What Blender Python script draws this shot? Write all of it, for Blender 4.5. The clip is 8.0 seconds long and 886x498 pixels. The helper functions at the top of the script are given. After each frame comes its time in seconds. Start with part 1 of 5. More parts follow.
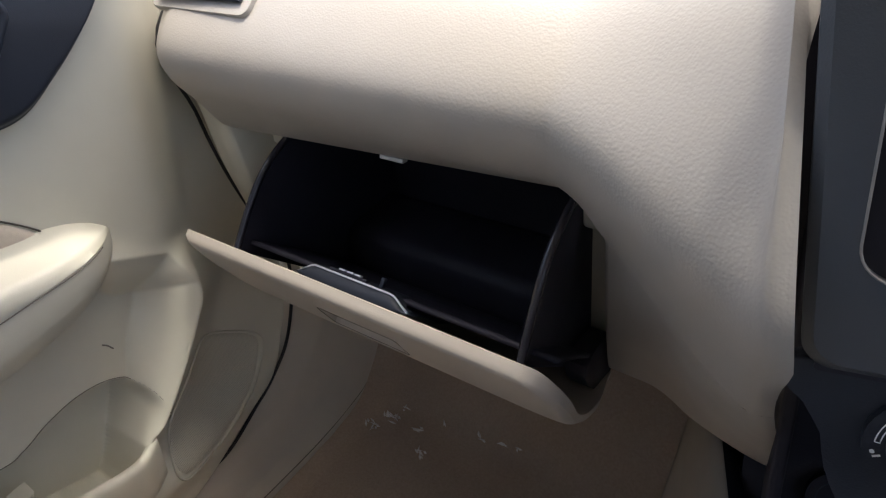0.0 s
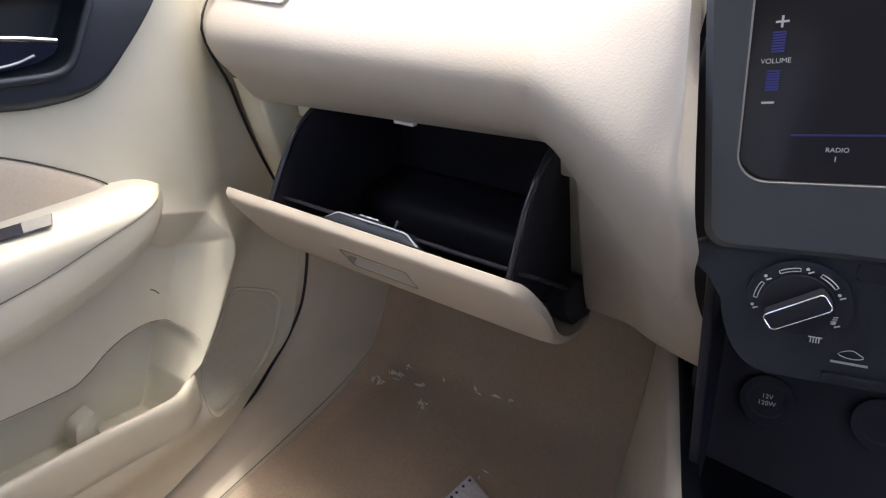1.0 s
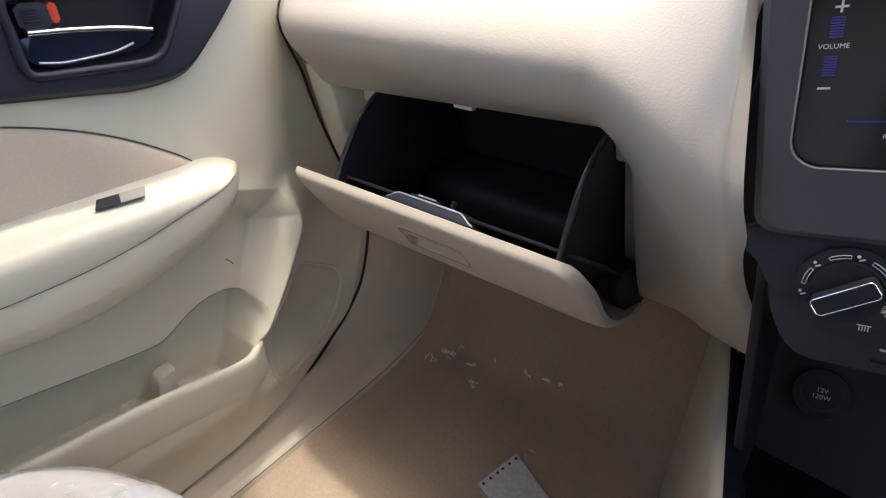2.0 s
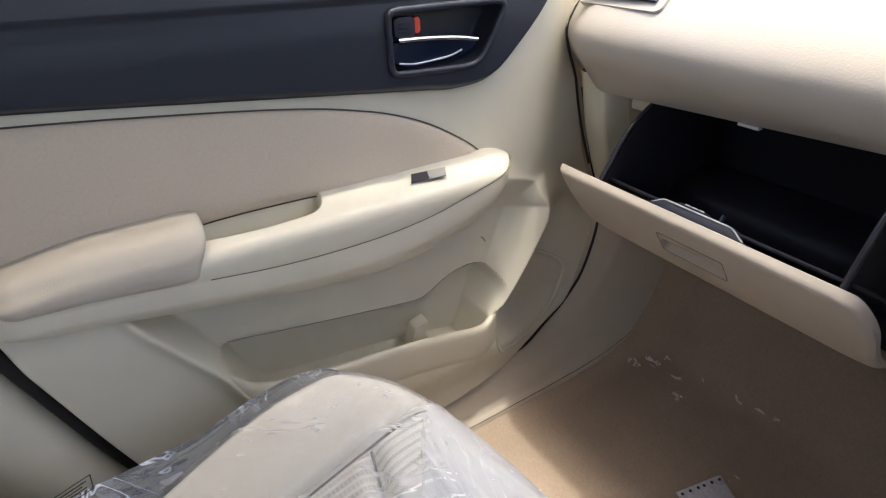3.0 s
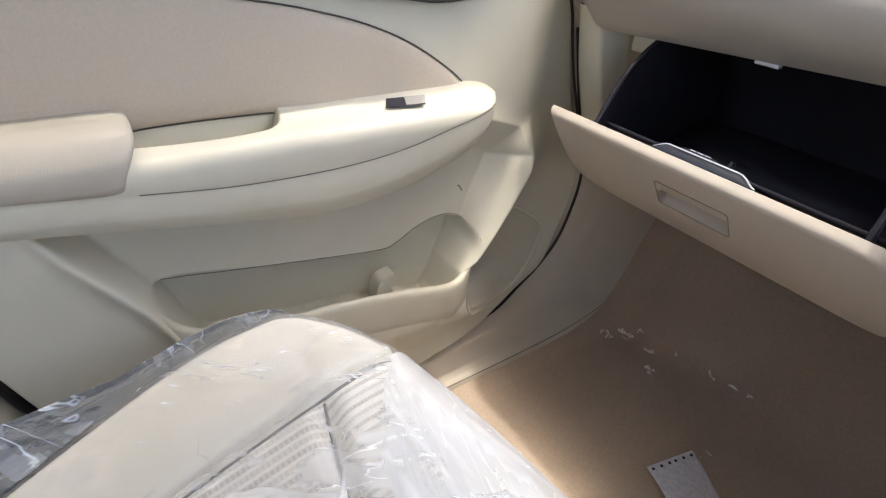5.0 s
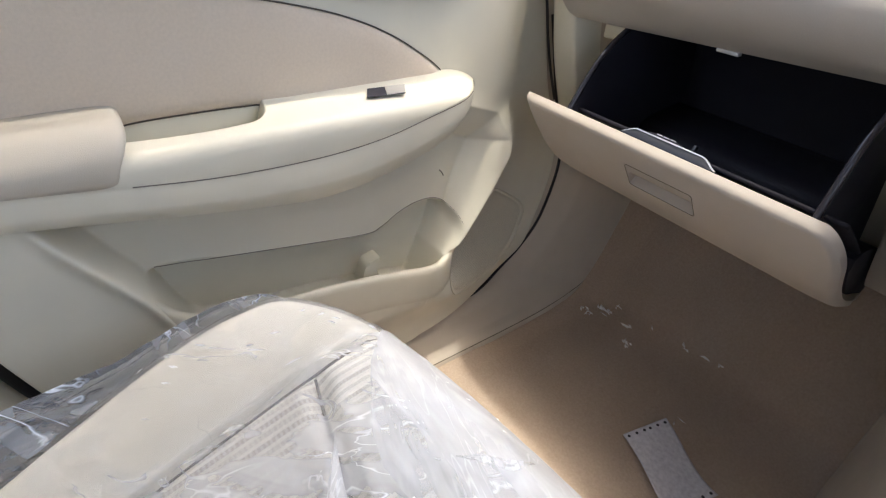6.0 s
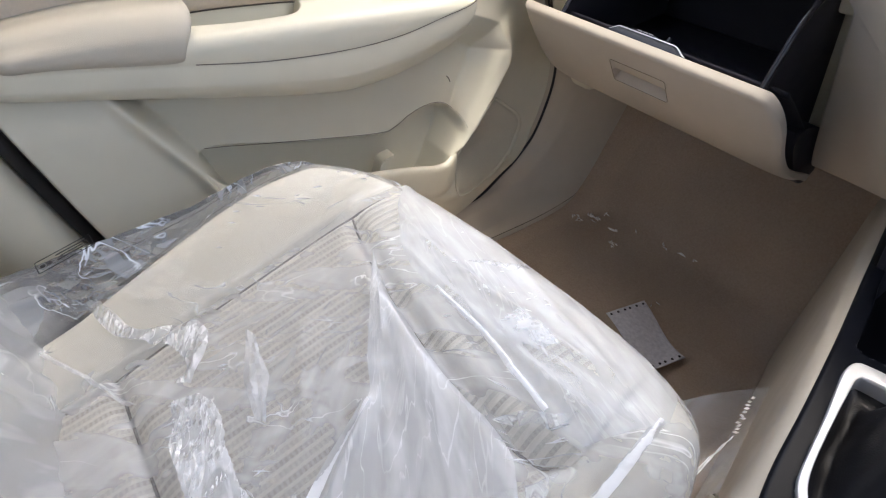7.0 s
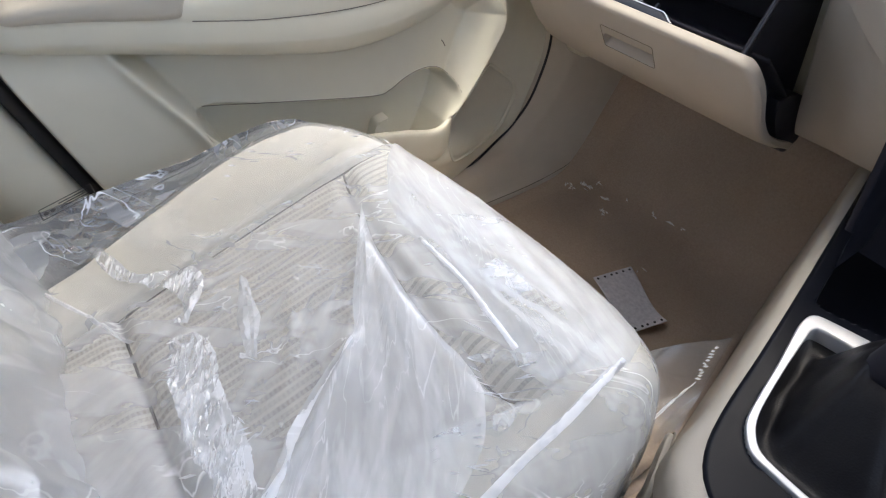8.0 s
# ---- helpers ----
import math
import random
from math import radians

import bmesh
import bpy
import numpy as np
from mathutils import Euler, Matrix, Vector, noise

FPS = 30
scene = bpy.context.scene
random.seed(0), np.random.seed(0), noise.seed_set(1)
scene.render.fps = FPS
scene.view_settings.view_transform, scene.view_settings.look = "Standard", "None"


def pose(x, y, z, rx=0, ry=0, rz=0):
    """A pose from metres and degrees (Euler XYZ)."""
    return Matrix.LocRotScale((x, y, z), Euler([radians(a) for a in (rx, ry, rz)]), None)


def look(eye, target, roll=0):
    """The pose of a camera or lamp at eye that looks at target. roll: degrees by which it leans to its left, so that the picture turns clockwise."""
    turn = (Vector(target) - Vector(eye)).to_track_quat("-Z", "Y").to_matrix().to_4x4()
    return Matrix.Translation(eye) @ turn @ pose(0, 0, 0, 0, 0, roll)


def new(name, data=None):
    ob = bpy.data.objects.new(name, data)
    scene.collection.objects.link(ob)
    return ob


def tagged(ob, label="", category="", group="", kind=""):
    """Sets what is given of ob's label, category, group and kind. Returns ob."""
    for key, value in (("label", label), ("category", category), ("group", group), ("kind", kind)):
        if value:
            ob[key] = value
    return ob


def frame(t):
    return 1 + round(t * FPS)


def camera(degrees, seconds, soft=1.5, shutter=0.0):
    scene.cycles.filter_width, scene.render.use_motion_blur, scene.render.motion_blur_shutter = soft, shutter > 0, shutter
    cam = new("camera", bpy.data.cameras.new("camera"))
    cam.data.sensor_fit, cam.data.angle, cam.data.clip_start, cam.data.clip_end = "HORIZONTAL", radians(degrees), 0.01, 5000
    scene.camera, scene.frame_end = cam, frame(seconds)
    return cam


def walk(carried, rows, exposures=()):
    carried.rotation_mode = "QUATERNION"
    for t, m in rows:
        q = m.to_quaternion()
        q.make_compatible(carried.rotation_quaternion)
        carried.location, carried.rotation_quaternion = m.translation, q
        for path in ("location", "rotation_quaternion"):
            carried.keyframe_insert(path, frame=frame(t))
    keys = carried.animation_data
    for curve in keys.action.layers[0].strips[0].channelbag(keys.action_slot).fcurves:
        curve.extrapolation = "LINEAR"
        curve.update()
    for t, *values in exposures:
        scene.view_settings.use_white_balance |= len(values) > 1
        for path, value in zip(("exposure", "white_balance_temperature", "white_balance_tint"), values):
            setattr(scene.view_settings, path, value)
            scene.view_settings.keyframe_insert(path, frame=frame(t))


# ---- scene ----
cam = camera(78.5, 8.0, soft=1.2)
PATH = [
    (0, (-0.117, 0.127, 0.766), (-1.037, 1.6, -0.225), 0.7),
    (0.1, (-0.104, 0.107, 0.765), (-1.011, 1.589, -0.226), 1.0),
    (0.2, (-0.087, 0.09, 0.762), (-0.995, 1.574, -0.224), 1.2),
    (0.3, (-0.081, 0.081, 0.763), (-0.989, 1.563, -0.228), 1.0),
    (0.5, (-0.077, 0.06, 0.767), (-0.982, 1.543, -0.223), 1.0),
    (1, (-0.063, 0.028, 0.767), (-0.972, 1.51, -0.222), 1.1),
    (1.2, (-0.059, 0.029, 0.766), (-0.978, 1.502, -0.226), 0.9),
    (2.3, (-0.044, -0.018, 0.782), (-1.258, 1.176, -0.267), -2.2),
    (2.5, (-0.058, -0.056, 0.801), (-1.388, 1.006, -0.249), -3.6),
    (3, (-0.069, -0.118, 0.806), (-1.537, 0.762, -0.228), -1.8),
    (3.5, (-0.073, -0.159, 0.793), (-1.586, 0.636, -0.245), -0.1),
    (4, (-0.077, -0.175, 0.786), (-1.599, 0.595, -0.258), 1.0),
    (4.5, (-0.089, -0.153, 0.764), (-1.608, 0.624, -0.279), 1.3),
    (5, (-0.112, -0.106, 0.723), (-1.474, 0.87, -0.369), 3.9),
    (6.3, (-0.071, -0.126, 0.751), (-1.364, 0.878, -0.399), 3.7),
    (6.5, (-0.054, -0.146, 0.755), (-1.335, 0.877, -0.391), 4.0),
    (7, (0.027, -0.217, 0.724), (-1.19, 0.739, -0.543), 4.1),
    (7.5, (0.061, -0.22, 0.727), (-1.107, 0.702, -0.61), 4.7),
    (8, (0.064, -0.222, 0.726), (-1.103, 0.697, -0.613), 5.2),
]
walk(cam, [(t, look(eye, target, roll)) for t, eye, target, roll in PATH], exposures=((0.0, 2.02, 6300, 6), (0.5, 2.6, 6400, 7), (1.0, 2.75, 6450, 8), (2.5, 2.5, 6500, 7), (3.0, 2.5, 6500, 7), (4.0, 2.72, 6500, 7), (5.0, 2.84, 6450, 6), (6.5, 2.8, 6450, 6), (8.0, 2.85, 6350, 4)))

# ---- light ----
world = bpy.data.worlds.new("sky")
scene.world = world
world.use_nodes = True
wn = world.node_tree.nodes
SUN_ELEV, SUN_AZ = 83.0, 8.0          # azimuth clockwise from straight ahead
sky = wn.new("ShaderNodeTexSky")
sky.sky_type, sky.sun_disc = "NISHITA", False
sky.air_density, sky.dust_density, sky.ozone_density = 0.75, 6.0, 0.6
sky.sun_elevation, sky.sun_rotation = radians(SUN_ELEV), radians(SUN_AZ)
wn["Background"].inputs["Strength"].default_value = 0.15
world.node_tree.links.new(sky.outputs["Color"], wn["Background"].inputs["Color"])
sun = new("sun", bpy.data.lights.new("sun", "SUN"))
sun.data.energy, sun.data.angle, sun.data.color = 0.42, radians(2.4), (1.0, 0.95, 0.86)
_e, _a = radians(SUN_ELEV), radians(SUN_AZ)
sun.matrix_world = look((math.sin(_a) * math.cos(_e) * 4, math.cos(_a) * math.cos(_e) * 4, math.sin(_e) * 4), (0, 0, 0))


# ---- small tools ----
def sst(a, b, x):
    t = np.clip((np.asarray(x, float) - a) / (b - a), 0, 1)
    return t * t * (3 - 2 * t)


def cr(pts, n, closed=False):
    """Catmull-Rom through pts, resampled to n even points."""
    p = np.array(pts, float)
    ext = np.vstack([p[-1:], p, p[:2]]) if closed else np.vstack([2 * p[0] - p[1], p, 2 * p[-1] - p[-2]])
    out = []
    for i in range(1, len(ext) - 2):
        a, b, c, d = ext[i - 1:i + 3]
        for t in np.linspace(0, 1, 16, endpoint=False):
            out.append(0.5 * (2 * b + (c - a) * t + (2 * a - 5 * b + 4 * c - d) * t * t + (3 * b - a - 3 * c + d) * t ** 3))
    out.append(ext[-2])
    out = np.array(out)
    s = np.concatenate([[0], np.cumsum(np.linalg.norm(np.diff(out, axis=0), axis=1))])
    q = np.linspace(0, s[-1], n + 1)[:-1] if closed else np.linspace(0, s[-1], n)
    return np.stack([np.interp(q, s, out[:, k]) for k in range(out.shape[1])], 1)


def fn(pts):
    """A smooth function through the (x, y) pairs."""
    c = cr(sorted(pts), 200)
    return lambda x: np.interp(x, c[:, 0], c[:, 1])


def near(Y, Z, poly, closed=False):
    """Distance of the points to a polyline."""
    p = np.array(poly, float)
    if closed:
        p = np.vstack([p, p[:1]])
    best = np.full(Y.shape, 9.0)
    for (ay, az), (by, bz) in zip(p[:-1], p[1:]):
        dy, dz = by - ay, bz - az
        t = np.clip(((Y - ay) * dy + (Z - az) * dz) / (dy * dy + dz * dz + 1e-12), 0, 1)
        best = np.minimum(best, np.hypot(Y - ay - t * dy, Z - az - t * dz))
    return best


def inside(Y, Z, poly):
    p = np.array(poly, float)
    res = np.zeros(Y.shape, bool)
    for (ay, az), (by, bz) in zip(p, np.roll(p, -1, 0)):
        if az != bz:
            res ^= ((az > Z) != (bz > Z)) & (Y < (by - ay) * (Z - az) / (bz - az) + ay)
    return res


def signed(Y, Z, poly):
    d = near(Y, Z, poly, True)
    return np.where(inside(Y, Z, poly), d, -d)


def lump(X, Y, scale, seed=0.0):
    """Smooth noise on arrays."""
    out = np.zeros(X.shape)
    it = np.nditer([X, Y], flags=["multi_index"])
    for a, b in it:
        out[it.multi_index] = noise.noise((float(a) / scale, float(b) / scale, seed))
    return out


def put(ob, mat, parent=None, label=""):
    ob.data.materials.append(mat)
    if parent is not None:
        ob.parent = parent
    if label:
        ob["label"] = label
    return ob


def smooth(me, angle=35):
    me.polygons.foreach_set("use_smooth", [True] * len(me.polygons))
    me.set_sharp_from_angle(angle=radians(angle))


def thing(name, label, category, kind="", group=""):
    return tagged(new(name), label, category, group, kind)


def part(name, bm, mat, parent, label="", angle=35):
    me = bpy.data.meshes.new(name)
    bm.to_mesh(me)
    bm.free()
    smooth(me, angle)
    return put(new(name, me), mat, parent, label)


def grid(name, P, mat, parent, label="", thick=0.0, ring=False, angle=60, keep=None):
    """A sheet through the points P[row, column]; it faces along column x row."""
    R, C = P.shape[:2]
    cols = C if ring else C - 1
    i = np.arange(R - 1)[:, None] * C + np.arange(cols)[None]
    j = np.arange(R - 1)[:, None] * C + (np.arange(cols)[None] + 1) % C
    f = np.stack([i, j, j + C, i + C], -1).reshape(-1, 4)
    if keep is not None:
        f = f[keep.ravel()[f[:, 0]]]
    me = bpy.data.meshes.new(name)
    me.from_pydata(P.reshape(-1, 3).tolist(), [], f.tolist())
    me.update()
    smooth(me, angle)
    ob = put(new(name, me), mat, parent, label)
    if thick:
        m = ob.modifiers.new("thickness", "SOLIDIFY")
        m.thickness, m.offset = thick, -1
    return ob


def tube(name, pts, r, mat, parent, label="", closed=False, sides=8, flat=1.0):
    p = np.array(pts, float)
    t = np.roll(p, -1, 0) - np.roll(p, 1, 0)
    if not closed:
        t[0], t[-1] = p[1] - p[0], p[-1] - p[-2]
    t /= np.linalg.norm(t, axis=1)[:, None] + 1e-12
    up = np.array([0.31, 0.17, 0.94])
    rows = []
    for q, d in zip(p, t):
        a = np.cross(d, up)
        a /= np.linalg.norm(a) + 1e-9
        b = np.cross(a, d)
        w = np.linspace(0, 2 * math.pi, sides, endpoint=False)
        rows.append(q + r * (np.cos(w)[:, None] * a + flat * np.sin(w)[:, None] * b))
    if closed:
        rows.append(rows[0])
    return grid(name, np.array(rows), mat, parent, label, ring=True)


def slab(name, outline, m, thick, mat, parent, label="", bevel=0.0, hole=None):
    """A plate in m's xy plane with that outline, rising thick along m's z; hole: an inner outline with as many points."""
    bm = bmesh.new()
    o = np.array(outline, float)
    if hole is None:
        lo = [bm.verts.new((x, y, 0)) for x, y in o]
        hi = [bm.verts.new((x, y, thick)) for x, y in o]
        bm.faces.new(lo[::-1])
        top = bm.faces.new(hi)
        for k in range(len(o)):
            n = (k + 1) % len(o)
            bm.faces.new((lo[k], lo[n], hi[n], hi[k]))
        if bevel:
            bmesh.ops.bevel(bm, geom=list(top.edges), offset=bevel, segments=3, affect="EDGES", profile=0.5)
    else:
        h = np.array(hole, float)
        rings = [[bm.verts.new((x, y, z)) for x, y in q] for q, z in ((o, 0), (o, thick - bevel), (o * (1 - bevel * 8), thick), (h, thick), (h, 0))]
        for a, b in zip(rings, rings[1:] + rings[:1]):
            for k in range(len(o)):
                n = (k + 1) % len(o)
                bm.faces.new((a[k], a[n], b[n], b[k]))
    bmesh.ops.recalc_face_normals(bm, faces=bm.faces)
    bm.transform(m)
    return part(name, bm, mat, parent, label)


def box(name, size, m, mat, parent, label="", bevel=0.003):
    bm = bmesh.new()
    bmesh.ops.create_cube(bm, size=1, matrix=Matrix.Diagonal((*size, 1)))
    if bevel:
        bmesh.ops.bevel(bm, geom=list(bm.edges), offset=min(bevel, min(size) * 0.45), segments=3, affect="EDGES", profile=0.5)
    bm.transform(m)
    return part(name, bm, mat, parent, label)


def disc(name, r, thick, m, mat, parent, label="", bevel=0.002, n=40, r2=None):
    a = np.linspace(0, 2 * math.pi, n, endpoint=False)
    o = np.stack([np.cos(a), np.sin(a)], 1)
    if r2:
        return slab(name, o * r, m, thick, mat, parent, label, bevel, hole=o * r2)
    return slab(name, o * r, m, thick, mat, parent, label, bevel)


def rrect(x0, y0, x1, y1, r, n=6):
    out = []
    for cx, cy, a in ((x1 - r, y1 - r, 0), (x0 + r, y1 - r, 90), (x0 + r, y0 + r, 180), (x1 - r, y0 + r, 270)):
        for k in range(n + 1):
            w = radians(a + 90 * k / n)
            out.append((cx + r * math.cos(w), cy + r * math.sin(w)))
    return out


def words(name, text, size, m, mat, parent, label=""):
    cu = bpy.data.curves.new(name, "FONT")
    cu.body, cu.size, cu.align_x, cu.align_y, cu.extrude = text, size, "CENTER", "CENTER", 0.0002
    tmp = bpy.data.objects.new(name, cu)
    scene.collection.objects.link(tmp)
    me = bpy.data.meshes.new_from_object(tmp)
    bpy.data.objects.remove(tmp)
    me.materials.clear()
    me.transform(m)
    return put(new(name, me), mat, parent, label)


# ---- materials ----
def material(name, colour, rough=0.5, metal=0.0, colour2=None, scale=30.0, mix=0.5, bump=0.0, bump_scale=400.0, bump_kind="noise",
             coat=0.0, coat_rough=0.1, stretch=(1, 1, 1), spec=0.5, sheen=0.0, patches=0.12):
    m = bpy.data.materials.new(name)
    m.use_nodes = True
    nt = m.node_tree
    N, L = nt.nodes, nt.links
    p = N["Principled BSDF"]
    co = N.new("ShaderNodeTexCoord").outputs["Object"]
    if stretch != (1, 1, 1):
        mp = N.new("ShaderNodeMapping")
        mp.inputs["Scale"].default_value = stretch
        L.new(co, mp.inputs["Vector"])
        co = mp.outputs["Vector"]
    c2 = colour2 or tuple(c * 0.82 for c in colour)
    n1 = N.new("ShaderNodeTexNoise")
    n1.inputs["Scale"].default_value, n1.inputs["Detail"].default_value = scale, 6
    n2 = N.new("ShaderNodeTexNoise")
    n2.inputs["Scale"].default_value, n2.inputs["Detail"].default_value = 5.0, 3
    for n in (n1, n2):
        L.new(co, n.inputs["Vector"])
    r1 = N.new("ShaderNodeMapRange")
    r1.inputs["From Min"].default_value, r1.inputs["From Max"].default_value, r1.inputs["To Max"].default_value = 0.35, 0.7, mix
    L.new(n1.outputs["Fac"], r1.inputs["Value"])
    a = N.new("ShaderNodeMixRGB")
    a.inputs["Color1"].default_value, a.inputs["Color2"].default_value = (*colour, 1), (*c2, 1)
    L.new(r1.outputs["Result"], a.inputs["Fac"])
    b = N.new("ShaderNodeMixRGB")
    b.blend_type = "MULTIPLY"
    r2 = N.new("ShaderNodeMapRange")
    r2.inputs["From Min"].default_value, r2.inputs["From Max"].default_value, r2.inputs["To Max"].default_value = 0.4, 0.75, patches * 2
    L.new(n2.outputs["Fac"], r2.inputs["Value"])
    L.new(r2.outputs["Result"], b.inputs["Fac"])
    L.new(a.outputs["Color"], b.inputs["Color1"])
    b.inputs["Color2"].default_value = (0.72, 0.7, 0.66, 1)
    L.new(b.outputs["Color"], p.inputs["Base Color"])
    p.inputs["Metallic"].default_value = metal
    p.inputs["Specular IOR Level"].default_value = spec
    r3 = N.new("ShaderNodeMapRange")
    r3.inputs["To Min"].default_value, r3.inputs["To Max"].default_value = max(rough - 0.07, 0.02), min(rough + 0.07, 1)
    L.new(n1.outputs["Fac"], r3.inputs["Value"])
    L.new(r3.outputs["Result"], p.inputs["Roughness"])
    p.inputs["Coat Weight"].default_value, p.inputs["Coat Roughness"].default_value = coat, coat_rough
    if sheen:
        p.inputs["Sheen Weight"].default_value = sheen
    if bump:
        t = N.new("ShaderNodeTexVoronoi" if bump_kind == "cells" else "ShaderNodeTexNoise")
        t.inputs["Scale"].default_value = bump_scale
        if bump_kind == "cells":
            t.feature = "SMOOTH_F1"
        L.new(co, t.inputs["Vector"])
        bp = N.new("ShaderNodeBump")
        bp.inputs["Strength"].default_value, bp.inputs["Distance"].default_value = bump, 0.001
        L.new(t.outputs["Distance" if bump_kind == "cells" else "Fac"], bp.inputs["Height"])
        L.new(bp.outputs["Normal"], p.inputs["Normal"])
    return m


BEIGE = material("beige_moulded_plastic", (0.65, 0.618, 0.505), 0.48, bump=0.12, bump_scale=900, mix=0.15, patches=0.05)
TANTRIM = material("tan_moulded_plastic", (0.52, 0.46, 0.375), 0.55, bump=0.15, bump_scale=900, mix=0.2, patches=0.08)
# Warm beige, darkened further for the shade on the down-turned lid.
LIDSKIN = material("warm_beige_plastic_shaded", (0.46, 0.41, 0.345), 0.5, bump=0.15, bump_scale=900, mix=0.15, patches=0.06)
# Console beige with its weaker light put into the colour.
CONSKIN = material("shaded_console_beige", (0.335, 0.305, 0.258), 0.5, bump=0.15, bump_scale=900, mix=0.15, patches=0.06)
LEATHER = material("beige_grained_dash_skin", (0.435, 0.398, 0.345), 0.42, bump=0.13, bump_scale=620, bump_kind="cells", mix=0.15, patches=0.05)
CLOTH = material("beige_fabric", (0.61, 0.523, 0.415), 0.85, bump=0.4, bump_scale=1400, mix=0.35, scale=300, sheen=0.2, patches=0.08)
PADSKIN = material("beige_vinyl", (0.50, 0.458, 0.378), 0.6, bump=0.25, bump_scale=1100, mix=0.2, patches=0.06)
SEATSKIN = material("pale_beige_seat_cloth", (0.615, 0.59, 0.515), 0.75, bump=0.25, bump_scale=1300, mix=0.2, patches=0.06)
DARKTRIM = material("charcoal_plastic", (0.022, 0.0265, 0.038), 0.42, spec=0.32, bump=0.25, bump_scale=1100, mix=0.3, patches=0.1)
# Grey base raised to stand in for sky reflected by the surround.
SURROUND = material("dark_grey_plastic_sky_lift", (0.072, 0.078, 0.09), 0.4, spec=0.5, bump=0.15, bump_scale=1100, mix=0.2)
BLACK = material("black_plastic", (0.025, 0.0245, 0.034), 0.5, spec=0.2, bump=0.15, bump_scale=900, mix=0.3)
TOPBLACK = material("satin_black_plastic", (0.0055, 0.0065, 0.010), 0.34, spec=0.11, bump=0.1, bump_scale=1100, mix=0.3)
GLOSSBLACK = material("gloss_black", (0.027, 0.025, 0.031), 0.12, mix=0.2)
RUBBER = material("black_rubber", (0.012, 0.011, 0.012), 0.6, mix=0.3, bump=0.2)
SEAM = material("seam_shadow_gap", (0.085, 0.072, 0.058), 0.8)
JOINT = material("joint_line", (0.17, 0.15, 0.12), 0.8)
ROCKER = material("pale_grey_plastic", (0.30, 0.29, 0.27), 0.4, mix=0.1)
CHROME = material("chrome", (0.82, 0.83, 0.86), 0.08, 1.0, mix=0.05, patches=0)
SATIN = material("satin_silver", (0.68, 0.69, 0.71), 0.5, 0.85, mix=0.08, patches=0.03)
PULLBLUE = material("dark_blue_gloss", (0.02, 0.028, 0.06), 0.15, 0.4, mix=0.2)
RED = material("red_marker", (0.75, 0.07, 0.03), 0.4, mix=0.1)
CARPET = material("brown_carpet", (0.47, 0.372, 0.288), 0.9, colour2=(0.36, 0.28, 0.215), scale=260, mix=0.6, bump=0.7, bump_scale=1300, sheen=0.15, patches=0.2)
BOOT = material("black_leather", (0.008, 0.008, 0.010), 0.42, spec=0.28, bump=0.2, bump_scale=700, bump_kind="cells")
PAPER = material("grey_printed_paper", (0.60, 0.60, 0.66), 0.8, colour2=(0.42, 0.42, 0.49), scale=160, mix=0.8, bump=0.2)
WHITE = material("white_print", (0.75, 0.76, 0.78), 0.5, mix=0.05)
BLUE = material("blue_print", (0.045, 0.045, 0.28), 0.4, mix=0.1)
CONCRETE = material("concrete", (0.42, 0.40, 0.37), 0.9, scale=20, mix=0.6, bump=0.5, bump_scale=60, patches=0.3)
HEADLINER = material("headliner_cloth", (0.62, 0.60, 0.55), 0.95, bump=0.3, bump_scale=900)
GREYSKIRT = material("grey_seat_side", (0.20, 0.20, 0.21), 0.8, bump=0.3, bump_scale=900)


def ratio(nt, kind, a, b=None):
    n = nt.nodes.new("ShaderNodeMath")
    n.operation = kind
    for k, v in enumerate((a, b)):
        if v is not None:
            if isinstance(v, (int, float)):
                n.inputs[k].default_value = v
            else:
                nt.links.new(v, n.inputs[k])
    return n.outputs[0]


